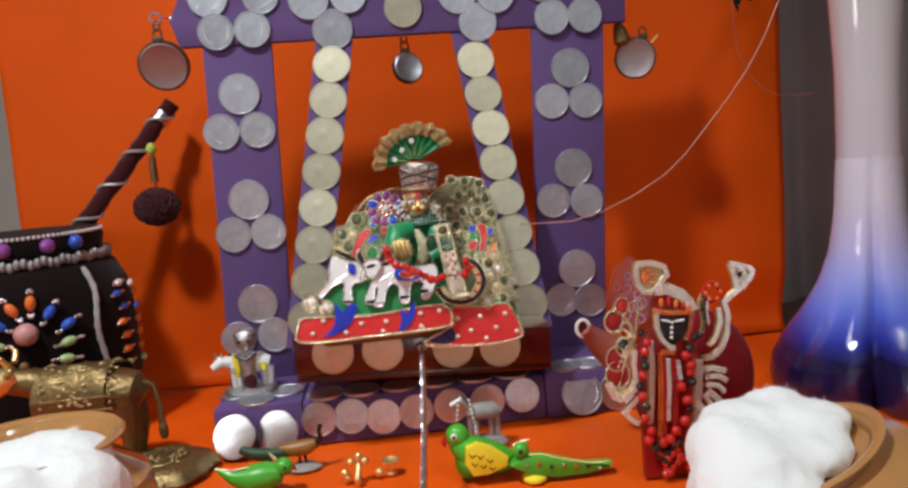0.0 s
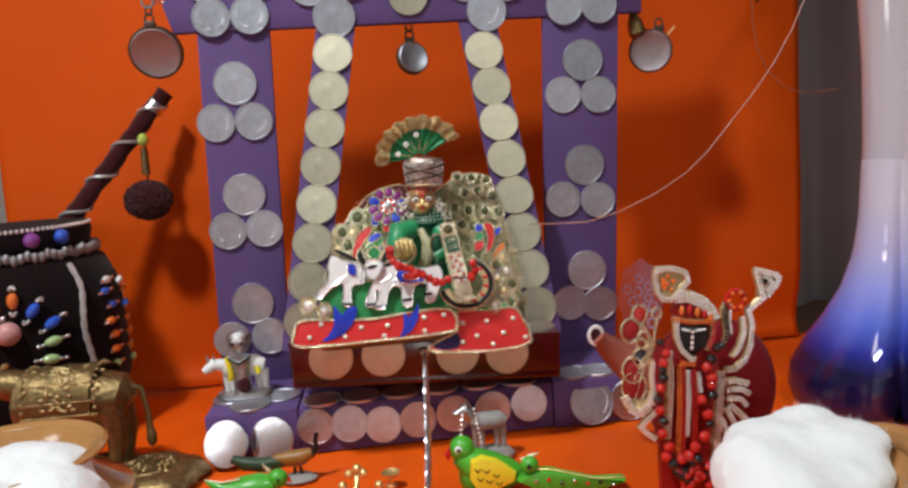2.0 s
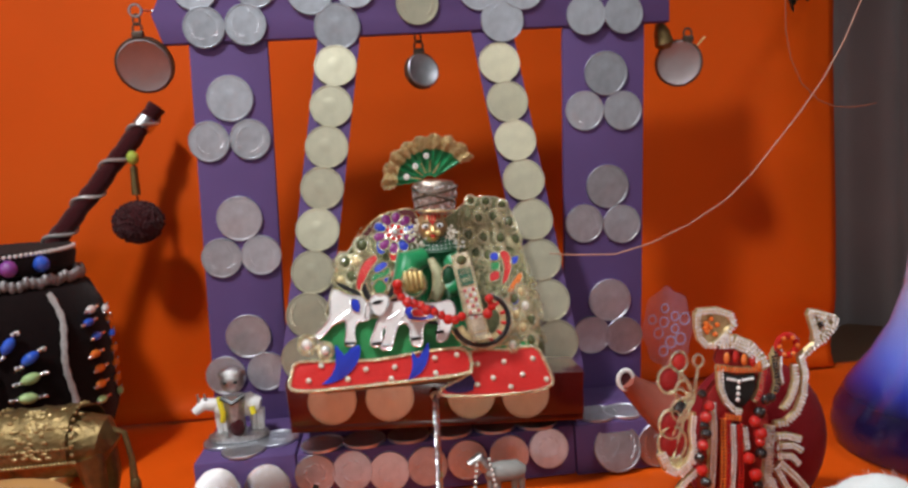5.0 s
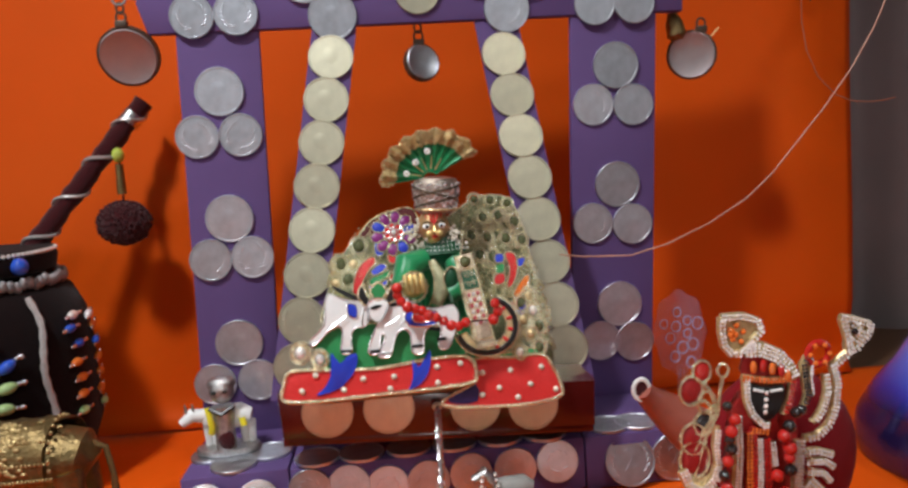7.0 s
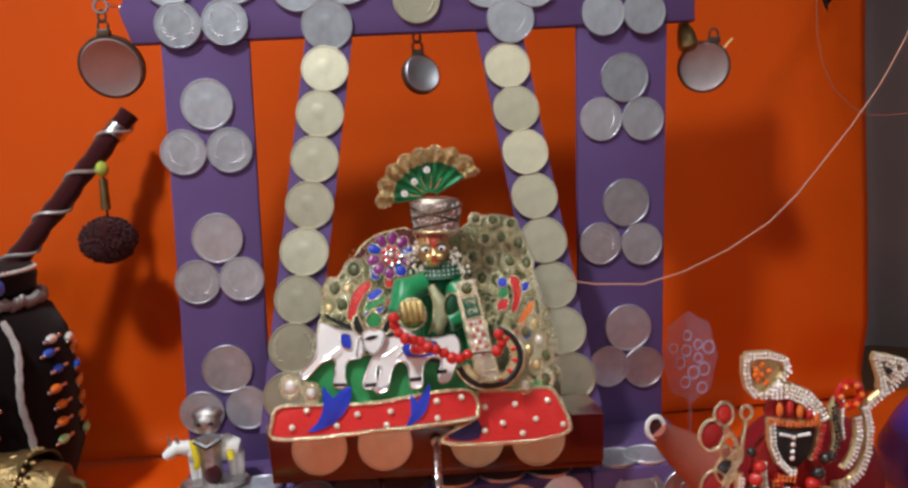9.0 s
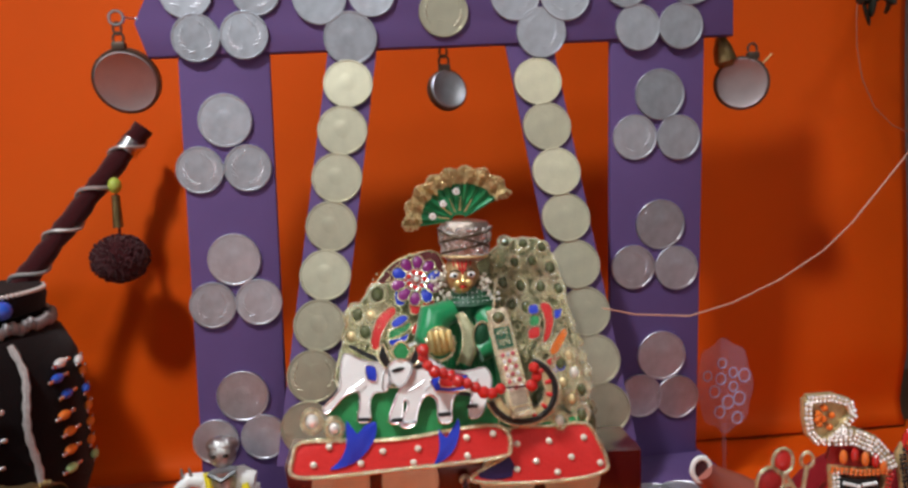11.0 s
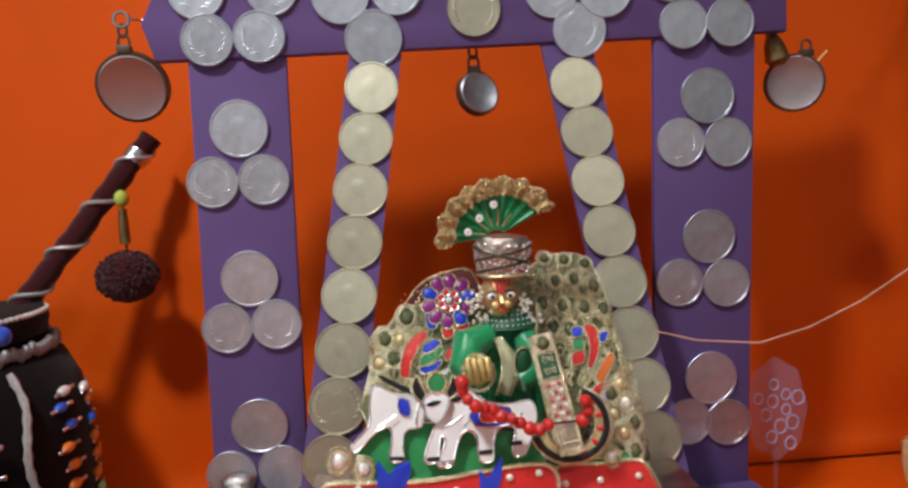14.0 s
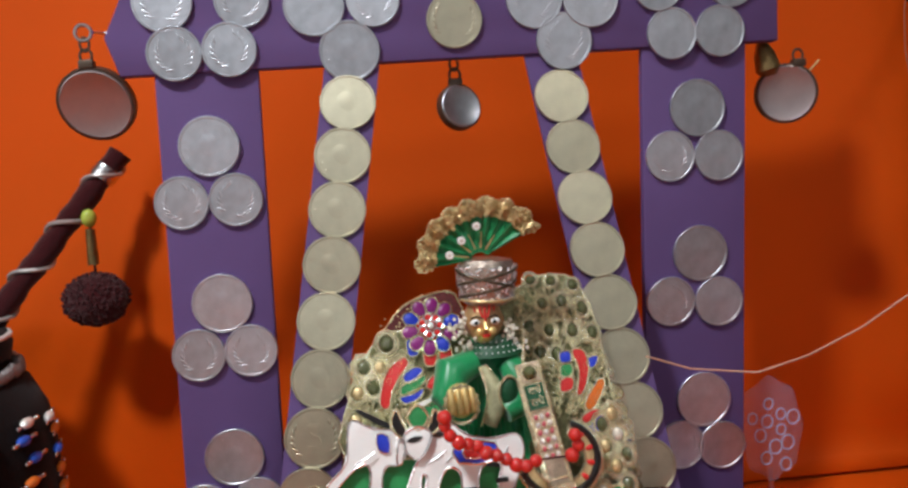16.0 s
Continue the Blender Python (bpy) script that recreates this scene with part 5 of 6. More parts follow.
    part("ribbon", tube(B(), rib, 0.0011, 6), mat("silver_ribbon", (0.55, 0.52, 0.50), 0.4, 0.5, vary=0.3, scale=500), stk)
    part("ribbon_band", tube(B(), [a + (b - a) * 0.86, a + (b - a) * 0.92], 0.0066, 12), SILVER, stk)
    p = Vector((-0.1805, 0.0700, 0.1930))
    part("green_bead", ball(B(), (p.x, p.y, 0.1835), (0.0038, 0.0038, 0.0046), 14, 10), LIMEBEAD, d)
    part("silver_tube", tube(B(), [(p.x, p.y, 0.178), (p.x - 0.0004, p.y, 0.160)], [0.0022, 0.0028], 10), OLDBRASS, d)
    part("string", tube(B(), [(p.x + 0.0006, p.y, 0.1960), (p.x, p.y, 0.154)], 0.0007, 6), MAROON, d)
    bm = B()
    rng = random.Random(3)
    pc2 = Vector((-0.1812, 0.0690, 0.1425))
    ball(bm, pc2, (0.0150, 0.0128, 0.0128), 20, 14)
    for i in range(1300):
        v = Vector((rng.gauss(0, 1), rng.gauss(0, 1), rng.gauss(0, 1))).normalized()
        c = pc2 + Vector((v.x * 0.0150, v.y * 0.0128, v.z * 0.0128)) * rng.uniform(0.93, 1.06)
        ball(bm, c, rng.uniform(0.0005, 0.0011), 5, 4)
    part("pompon", bm, MAROON, d, "dark maroon wool pompon")


drum()


def brass_cow():
    c = thing("brass_cow", (-0.185, -0.055, 0.0), "aged brass cow figurine with an embossed saddle cloth", "figurine")
    y = -0.055
    dx0 = -0.010
    bm = B()
    tube(bm, [(-0.212 + dx0, y, 0.046), (-0.205 + dx0, y, 0.046), (-0.190 + dx0, y, 0.043), (-0.172 + dx0, y, 0.044), (-0.160 + dx0, y, 0.043), (-0.156 + dx0, y, 0.040)], [0.008, 0.0135, 0.0160, 0.0160, 0.0130, 0.006], 18)
    tube(bm, [(-0.204 + dx0, y, 0.050), (-0.214 + dx0, y - 0.002, 0.056), (-0.224 + dx0, y - 0.004, 0.058)], [0.010, 0.0085, 0.007], 12)
    part("body", bm, OLDBRASS, c)
    bm = B()
    tube(bm, [(-0.220 + dx0, y - 0.004, 0.062), (-0.229 + dx0, y - 0.007, 0.058), (-0.239 + dx0, y - 0.010, 0.050)], [0.0075, 0.0070, 0.0045], 12)
    part("head", bm, GOLD, c)
    for s in (-1, 1):
        part("horn", tube(B(), [(-0.222 + dx0, y - 0.004 + s * 0.004, 0.068), (-0.223 + dx0, y - 0.004 + s * 0.009, 0.073), (-0.226 + dx0, y - 0.004 + s * 0.008, 0.077)], [0.0018, 0.0014, 0.0006], 8), GOLD, c)
        part("ear", ball(B(), (-0.2200 + dx0, y - 0.004 + s * 0.009, 0.0640), (0.0018, 0.0045, 0.0022), 8, 6), GOLD, c)
        for x, lean in ((-0.203, -0.002), (-0.165, 0.003)):
            part("leg", tube(B(), [(x + dx0, y + s * 0.008, 0.040), (x + dx0 + lean, y + s * 0.009, 0.024), (x + dx0 + lean * 0.3, y + s * 0.009, 0.010), (x + dx0 + lean * 0.3 - 0.001, y + s * 0.009, 0.0065)], [0.0075, 0.0050, 0.0036, 0.0046], 10), OLDBRASS, c)
    part("udder", ball(B(), (-0.180 + dx0, y - 0.006, 0.0300), (0.0065, 0.006, 0.005), 12, 8), GOLD, c)
    part("tail", tube(B(), [(-0.157 + dx0, y, 0.050), (-0.150 + dx0, y, 0.047), (-0.1475 + dx0, y - 0.001, 0.034), (-0.1475 + dx0, y - 0.001, 0.024)], [0.0018, 0.0015, 0.0014, 0.0020], 8), OLDBRASS, c)
    part("tail_tuft", ball(B(), (-0.1472 + dx0, y - 0.001, 0.0200), (0.0028, 0.0026, 0.0055), 10, 8), OLDBRASS, c)
    # saddle cloth over the back
    bm = B()
    n, k = 18, 10
    g = []
    for i in range(n + 1):
        a = radians(196 - 212 * i / n)
        row2 = []
        for j in range(k + 1):
            x = dx0 - 0.2055 + 0.0385 * j / k + (0.004 * math.cos(a) if j in (0, k) else 0)
            r = 0.0178 + 0.0008 * math.sin(j * 2 + i)
            row2.append(bm.verts.new((x, y - r * math.cos(a) * -1 * 0.92, 0.0445 + r * math.sin(a))))
        g.append(row2)
    for i in range(n):
        for j in range(k):
            bm.faces.new((g[i][j], g[i + 1][j], g[i + 1][j + 1], g[i][j + 1]))
    r = bmesh.ops.extrude_face_region(bm, geom=list(bm.faces))
    bmesh.ops.translate(bm, vec=(0, 0, 0.0009), verts=[v for v in r["geom"] if isinstance(v, bmesh.types.BMVert)])
    sad = part("saddle_cloth", bm, OLDBRASS, c)
    bm = B()
    for j in (0.03, 0.97):
        for i in range(16):
            a = radians(196 - 200 * i / 15)
            ball(bm, (dx0 - 0.2055 + 0.0385 * j, y + 0.0184 * math.cos(a) * 0.92, 0.0450 + 0.0184 * math.sin(a)), 0.0010, 6, 5)
    for i in range(22):
        ball(bm, (dx0 - 0.2045 + 0.0368 * i / 21, y - 0.0170, 0.0405), 0.0009, 6, 5)
    for zb in (0.0475, 0.0565):
        for i in range(20):
            hh = zb - 0.0448
            ball(bm, (dx0 - 0.2035 + 0.035 * i / 19, y - 0.92 * math.sqrt(0.0182 ** 2 - hh * hh), zb), (0.0008, 0.0007, 0.0008), 6, 5)
    rng = random.Random(8)
    for i in range(70):
        a = radians(rng.uniform(100, 185))
        ball(bm, (dx0 - 0.186 + rng.gauss(0, 0.0055), y + 0.0182 * math.cos(a) * 0.92, 0.0448 + 0.0182 * math.sin(a)), (0.0015, 0.0009, 0.0009), 6, 5)
    tagged(part("embossing", bm, EMBOSS, sad), kind="stuff")
    bm = B()
    lathe(bm, [(0.0300, 0.0), (0.0315, 0.0015), (0.0300, 0.0050), (0.0260, 0.0062), (0.0010, 0.0064)], 36, pose(dx0 - 0.185, -0.055, 0) @ Matrix.Diagonal((1.1, 0.75, 1, 1)))
    part("plinth", bm, OLDBRASS, c)


brass_cow()


def brass_mound():
    bm = B()
    rng = random.Random(11)
    mx, my, R = -0.1560, -0.0700, 0.0290
    lathe(bm, [(R * 0.95, 0.0), (R, 0.002), (R * 0.92, 0.006), (R * 0.70, 0.009), (R * 0.3, 0.0105), (0.0005, 0.011)], 40, pose(mx, my, 0) @ Matrix.Diagonal((1.0, 0.95, 1, 1)), lambda a, z: 1 + 0.06 * math.sin(5 * a) + 0.03 * math.sin(11 * a))
    for i in range(520):
        a, r = rng.uniform(0, 6.283), R * 0.97 * math.sqrt(rng.random())
        h = 0.0108 * (1 - (r / R) ** 2.4) + 0.0004
        rx, ry, rz = rng.uniform(0.0006, 0.0015), rng.uniform(0.0006, 0.0015), rng.uniform(0.0006, 0.0015)
        add(bm, lambda b: ball(b, (mx + r * math.cos(a), my + 0.95 * r * math.sin(a), h), (rx, ry, rz), 6, 4), 1 if i % 3 == 0 else 0)
    for k in (0.5, 0.8):
        ring(bm, (mx, my, 0.0112 * (1 - k ** 2.4) + 0.0006), R * k, 0.0008, 40, 5, 1.0, 0.95, "z")
    tagged(part("brass_plaque", bm, [OLDBRASS, EMBOSS], origin=(mx, my, 0)), "round embossed dark brass plaque lying on the cloth", "plaque")


brass_mound()


def pot(cx, cy, cz, rim, h, body, lean, label, seed, puffs, nod=0):
    p = thing("clay_pot", (cx, cy, 0.0), label, "pot", "pots of cotton")
    m = pose(cx, cy, cz, nod, lean, 0)
    part("pot_body", lathe(B(), [(body * 0.55, 0.0), (body * 0.78, h * 0.10), (body, h * 0.42), (body * 0.95, h * 0.66), (rim * 0.88, h * 0.84), (rim * 0.86, h * 0.90), (rim, h * 0.97), (rim * 1.02, h * 0.985), (rim * 1.01, h), (rim * 0.93, h * 1.0), (rim * 0.82, h * 0.92), (rim * 0.80, h * 0.86), (0.001, h * 0.70)], 64, m), TERRA, p)
    part("rim", lathe(B(), [(rim * 0.95, h * 0.962), (rim * 1.035, h * 0.975), (rim * 1.045, h * 0.995), (rim * 1.01, h * 1.012), (rim * 0.94, h * 1.008), (rim * 0.90, h * 0.985), (rim * 0.95, h * 0.962)], 64, m, None, False), TERRA, p)
    rng = random.Random(seed)
    bm = B()
    for c, r in puffs:
        ball(bm, c, r, 28, 18)
    ct = part("cotton_wool", bm, COTTON, origin=(cx, cy, h * 0.8))
    rm = ct.modifiers.new("merge", "REMESH")
    rm.mode, rm.voxel_size, rm.use_smooth_shade = "VOXEL", 0.0013, True
    sm = ct.modifiers.new("soften", "SMOOTH")
    sm.factor, sm.iterations = 0.6, 22
    tx = bpy.data.textures.new("tufts", "CLOUDS")
    tx.noise_scale, tx.noise_depth = 0.012, 3
    dp = ct.modifiers.new("tufts", "DISPLACE")
    dp.texture, dp.strength, dp.mid_level, dp.texture_coords = tx, 0.003, 0.5, "LOCAL"
    tagged(ct, "fluffy white cotton wool heaped in the clay pot", "cotton", "cotton in pots")
    fb = B()
    o = Vector((cx, cy, h * 0.8))
    for i in range(2200):
        c, r = puffs[rng.randrange(len(puffs))]
        n = Vector((rng.gauss(0, 1), rng.gauss(0, 1), rng.gauss(0, 1) + 0.5)).normalized()
        s = Vector(c) + Vector((n.x * r[0], n.y * r[1], n.z * r[2])) * 0.90
        w = Vector((rng.gauss(0, 1), rng.gauss(0, 1), rng.gauss(0, 1))) * 0.0016
        tube(fb, [s, s + n * 0.0009 + w * 0.3, s + n * 0.0010 + w * 0.6], [0.00007, 0.00006, 0.00003], 3, False)
    tagged(part("fuzz", fb, COTTON, ct), kind="stuff")
    return p


pot(-0.1760, -0.1720, 0.0, 0.0375, 0.0590, 0.049, 0, "glazed brown clay pot filled with white cotton", 2,
    [((-0.1640, -0.1830, 0.0535), (0.0270, 0.0230, 0.0120)), ((-0.1480, -0.1960, 0.0430), (0.0190, 0.0170, 0.0190)), ((-0.1800, -0.1880, 0.0510), (0.0240, 0.0190, 0.0110)), ((-0.1430, -0.2060, 0.0260), (0.0150, 0.0140, 0.0260)), ((-0.1680, -0.2080, 0.0400), (0.0260, 0.0170, 0.0230)), ((-0.176, -0.175, 0.050), (0.029, 0.027, 0.008)), ((-0.1900, -0.2120, 0.0300), (0.0220, 0.0150, 0.0240)), ((-0.1480, -0.1880, 0.0400), (0.0180, 0.0190, 0.0190)), ((-0.1390, -0.1990, 0.0240), (0.0150, 0.0160, 0.0230))])
pot(0.1393, -0.2282, 0.0097, 0.0300, 0.0340, 0.040, -26, "tilted glazed brown clay pot overflowing with white cotton", 4,
    [((0.1170, -0.2250, 0.0425), (0.0270, 0.0230, 0.0095)), ((0.1320, -0.2190, 0.0490), (0.0160, 0.0150, 0.0075)), ((0.1200, -0.2130, 0.0480), (0.0160, 0.0130, 0.0075)), ((0.1020, -0.2330, 0.0400), (0.0180, 0.0190, 0.0125)), ((0.0900, -0.2380, 0.0300), (0.0130, 0.0180, 0.0160)), ((0.0870, -0.2440, 0.0150), (0.0120, 0.0150, 0.0150)), ((0.0980, -0.2500, 0.0240), (0.0140, 0.0130, 0.0190)), ((0.1100, -0.2480, 0.0330), (0.0120, 0.0090, 0.0100)), ((0.1090, -0.2130, 0.0460), (0.0180, 0.0160, 0.0110)), ((0.0990, -0.2220, 0.0420), (0.0160, 0.0180, 0.0135)), ((0.1250, -0.2060, 0.0505), (0.0140, 0.0090, 0.0080))], -6)


# ---- small figures on the stand and cloth ----
def small_idol():
    x, y, z = -0.1112, -0.0285, 0.0290
    bm = B()
    add(bm, lambda b: lathe(b, [(0.0140, 0.0), (0.0148, 0.001), (0.0140, 0.003), (0.0010, 0.0034)], 28, pose(x, y, z) @ Matrix.Diagonal((1.1, 0.6, 1, 1))), 0)
    add(bm, lambda b: tube(b, [(x - 0.011, y + 0.003, z + 0.0165), (x - 0.004, y + 0.003, z + 0.0165), (x + 0.007, y + 0.003, z + 0.017), (x + 0.012, y + 0.003, z + 0.0160)], [0.0045, 0.0060, 0.0062, 0.0040], 12), 1)
    add(bm, lambda b: tube(b, [(x - 0.011, y + 0.002, z + 0.0185), (x - 0.0165, y, z + 0.0200), (x - 0.0215, y - 0.002, z + 0.0165)], [0.0036, 0.0034, 0.0020], 10), 1)
    for dx in (-0.0185, -0.0150):
        add(bm, lambda b: tube(b, [(x + dx, y - 0.001, z + 0.0215), (x + dx - 0.0006, y - 0.001, z + 0.0260)], [0.0010, 0.0004], 6), 0)
    for dx in (-0.010, -0.0065, 0.008, 0.0115):
        add(bm, lambda b: tube(b, [(x + dx, y + 0.003, z + 0.014), (x + dx, y + 0.003, z + 0.002)], [0.0026, 0.0016], 8), 1)
    add(bm, lambda b: tube(b, [(x, y - 0.004, z + 0.002), (x, y - 0.004, z + 0.014), (x, y - 0.003, z + 0.0245)], [0.0050, 0.0048, 0.0058], 12), 0)
    add(bm, lambda b: ball(b, (x, y - 0.003, z + 0.0320), (0.0062, 0.0055, 0.0066), 14, 10), 0)
    add(bm, lambda b: ball(b, (x, y - 0.002, z + 0.0355), (0.0072, 0.0055, 0.0040), 14, 8), 0)
    add(bm, lambda b: ball(b, (x - 0.0026, y - 0.0082, z + 0.0325), (0.0013, 0.0008, 0.0010), 8, 6), 4)
    add(bm, lambda b: ball(b, (x + 0.0026, y - 0.0082, z + 0.0325), (0.0013, 0.0008, 0.0010), 8, 6), 4)
    add(bm, lambda b: tube(b, [(x - 0.007, y - 0.006, z + 0.025), (x - 0.005, y - 0.0085, z + 0.016), (x - 0.006, y - 0.007, z + 0.012)], 0.0016, 8), 2)
    add(bm, lambda b: tube(b, [(x + 0.009, y - 0.005, z + 0.018), (x + 0.010, y - 0.006, z + 0.014)], 0.0016, 8), 2)
    add(bm, lambda b: ball(b, (x + 0.001, y - 0.0075, z + 0.0080), (0.0042, 0.0022, 0.0052), 10, 8), 3)
    add(bm, lambda b: tube(b, [(x - 0.006, y - 0.007, z + 0.0245), (x, y - 0.009, z + 0.0215), (x + 0.006, y - 0.007, z + 0.0245)], 0.0012, 6), 4)
    ob = part("silver_idol", bm, [ANTIQUE, WHITE, YELLOW, MAROON, BLACK], origin=(x, y, z))
    tagged(ob, "small silver statue with a white cow on the stand's base", "statue")


small_idol()


def silver_horse():
    x, y = 0.0150, -0.0860
    h = thing("silver_cow", (x, y, 0.0), "tiny silver cow figurine on a grey stone base", "figurine")
    part("plinth", lathe(B(), [(0.010, 0), (0.0105, 0.002), (0.0080, 0.005), (0.001, 0.0054)], 20, pose(x + 0.008, y, 0) @ Matrix.Diagonal((1.2, 0.7, 1, 1))), GREYSTONE, h)
    part("body", tube(B(), [(x - 0.002, y, 0.0205), (x + 0.004, y, 0.0200), (x + 0.013, y, 0.0200), (x + 0.0165, y, 0.0190)], [0.003, 0.0048, 0.0048, 0.003], 12), GREYSTONE, h)
    part("head", tube(B(), [(x - 0.001, y, 0.0225), (x - 0.005, y - 0.001, 0.0280), (x - 0.010, y - 0.002, 0.0255)], [0.0034, 0.0032, 0.0018], 10), ANTIQUE, h)
    for dx in (0.0, 0.0035, 0.0115, 0.0150):
        part("leg", tube(B(), [(x + dx, y, 0.0180), (x + dx, y, 0.0040)], [0.0018, 0.0013], 8), GREYSTONE, h)
    bm = B()
    for s in (-1, 1):
        for i in range(8):
            ball(bm, (x - 0.003 + s * (0.0028 + 0.0004 * i), y - 0.005, 0.0285 - 0.0026 * i), 0.0009, 6, 5)
    part("bead_reins", bm, CRYSTAL, h)


silver_horse()


def parrot():
    x, y = 0.0080, -0.1250
    p = thing("green_parrot", (x + 0.01, y, 0.0), "green painted parrot with a yellow wing", "bird")
    part("body", tube(B(), [(x - 0.005, y, 0.0195), (x - 0.001, y, 0.0160), (x + 0.008, y, 0.0110), (x + 0.018, y, 0.0080), (x + 0.026, y, 0.0065)], [0.0045, 0.0072, 0.0088, 0.0070, 0.0030], 16), PARROT, p)
    part("breast", ball(B(), (x + 0.0005, y, 0.0090), (0.0065, 0.0065, 0.0088), 14, 10), PARROT, p)
    hd = part("head", ball(B(), (x - 0.0035, y, 0.0225), (0.0060, 0.0055, 0.0062), 16, 12), PARROT, p)
    part("beak", tube(B(), [(x - 0.0080, y, 0.0220), (x - 0.0108, y, 0.0200), (x - 0.0100, y, 0.0175)], [0.0022, 0.0016, 0.0004], 8), RED, p)
    e = part("eye", ball(B(), (x - 0.0055, y - 0.0047, 0.0238), (0.0019, 0.0009, 0.0019), 12, 8), WHITE, hd)
    part("pupil", ball(B(), (x - 0.0056, y - 0.0056, 0.0238), (0.0010, 0.0005, 0.0010), 8, 6), BLACK, hd)
    wing = [(x - 0.0005, 0.0195), (x + 0.005, 0.0212), (x + 0.012, 0.0185), (x + 0.0200, 0.0120), (x + 0.0190, 0.0078), (x + 0.010, 0.0046), (x + 0.002, 0.0046), (x - 0.0015, 0.0110)]
    w = part("wing", slab(B(), wing, y - 0.0100, y - 0.0062, 0.0010), YELLOW, p)
    for i, (a, b) in enumerate(((0.002, 0.0155), (0.006, 0.0145), (0.0105, 0.0120), (0.003, 0.0110), (0.007, 0.0095), (0.0115, 0.0080))):
        part("feather_mark", tube(B(), [(x + a - 0.0013, y - 0.0101, b + 0.0008), (x + a, y - 0.0101, b - 0.0010), (x + a + 0.0016, y - 0.0101, b + 0.0004)], 0.00028, 5), BLACK, w)
    p2 = thing("long_tailed_parrot", (x + 0.045, y - 0.010, 0.0), "green painted parrot with a long dotted gold-edged tail", "bird")
    y2 = y - 0.010
    tail = [(x + 0.0200, 0.0090), (x + 0.028, 0.0130), (x + 0.036, 0.0120), (x + 0.046, 0.0085), (x + 0.057, 0.0050), (x + 0.0705, 0.0042), (x + 0.0700, 0.0026), (x + 0.058, 0.0004), (x + 0.042, 0.0004), (x + 0.030, 0.0030)]
    t = part("tail", slab(B(), tail, y2 - 0.0035, y2 + 0.0035, 0.0014), PARROT, p2)
    part("gold_edge", tube(B(), [(a, y2 - 0.0010, b + 0.0004) for a, b in tail[1:6]], 0.0006, 6), GOLD, t)
    for i in range(7):
        part("dot", ball(B(), (x + 0.028 + i * 0.0060, y2 - 0.0037, 0.0088 - i * 0.0010 + 0.0010 * (i % 2)), 0.0010, 8, 6), (SILVER, REDBEAD, BLACKBEAD)[i % 3], t)
    h2 = part("head", ball(B(), (x + 0.0260, y2 - 0.001, 0.0160), (0.0042, 0.0038, 0.0040), 12, 8), PARROT, p2)
    part("eye", ball(B(), (x + 0.0252, y2 - 0.0046, 0.0164), (0.0012, 0.0006, 0.0012), 8, 6), BLACK, h2)
    part("crest", tube(B(), [(x + 0.0225, y2, 0.0182), (x + 0.027, y2, 0.0196), (x + 0.0310, y2, 0.0205)], [0.0006, 0.0010, 0.0003], 6), PALEGOLD, p2)
    part("perch", lathe(B(), [(0.006, 0), (0.006, 0.0015), (0.002, 0.004), (0.002, 0.006)], 14, pose(x + 0.032, y2, 0)), YELLOW, p2)


parrot()


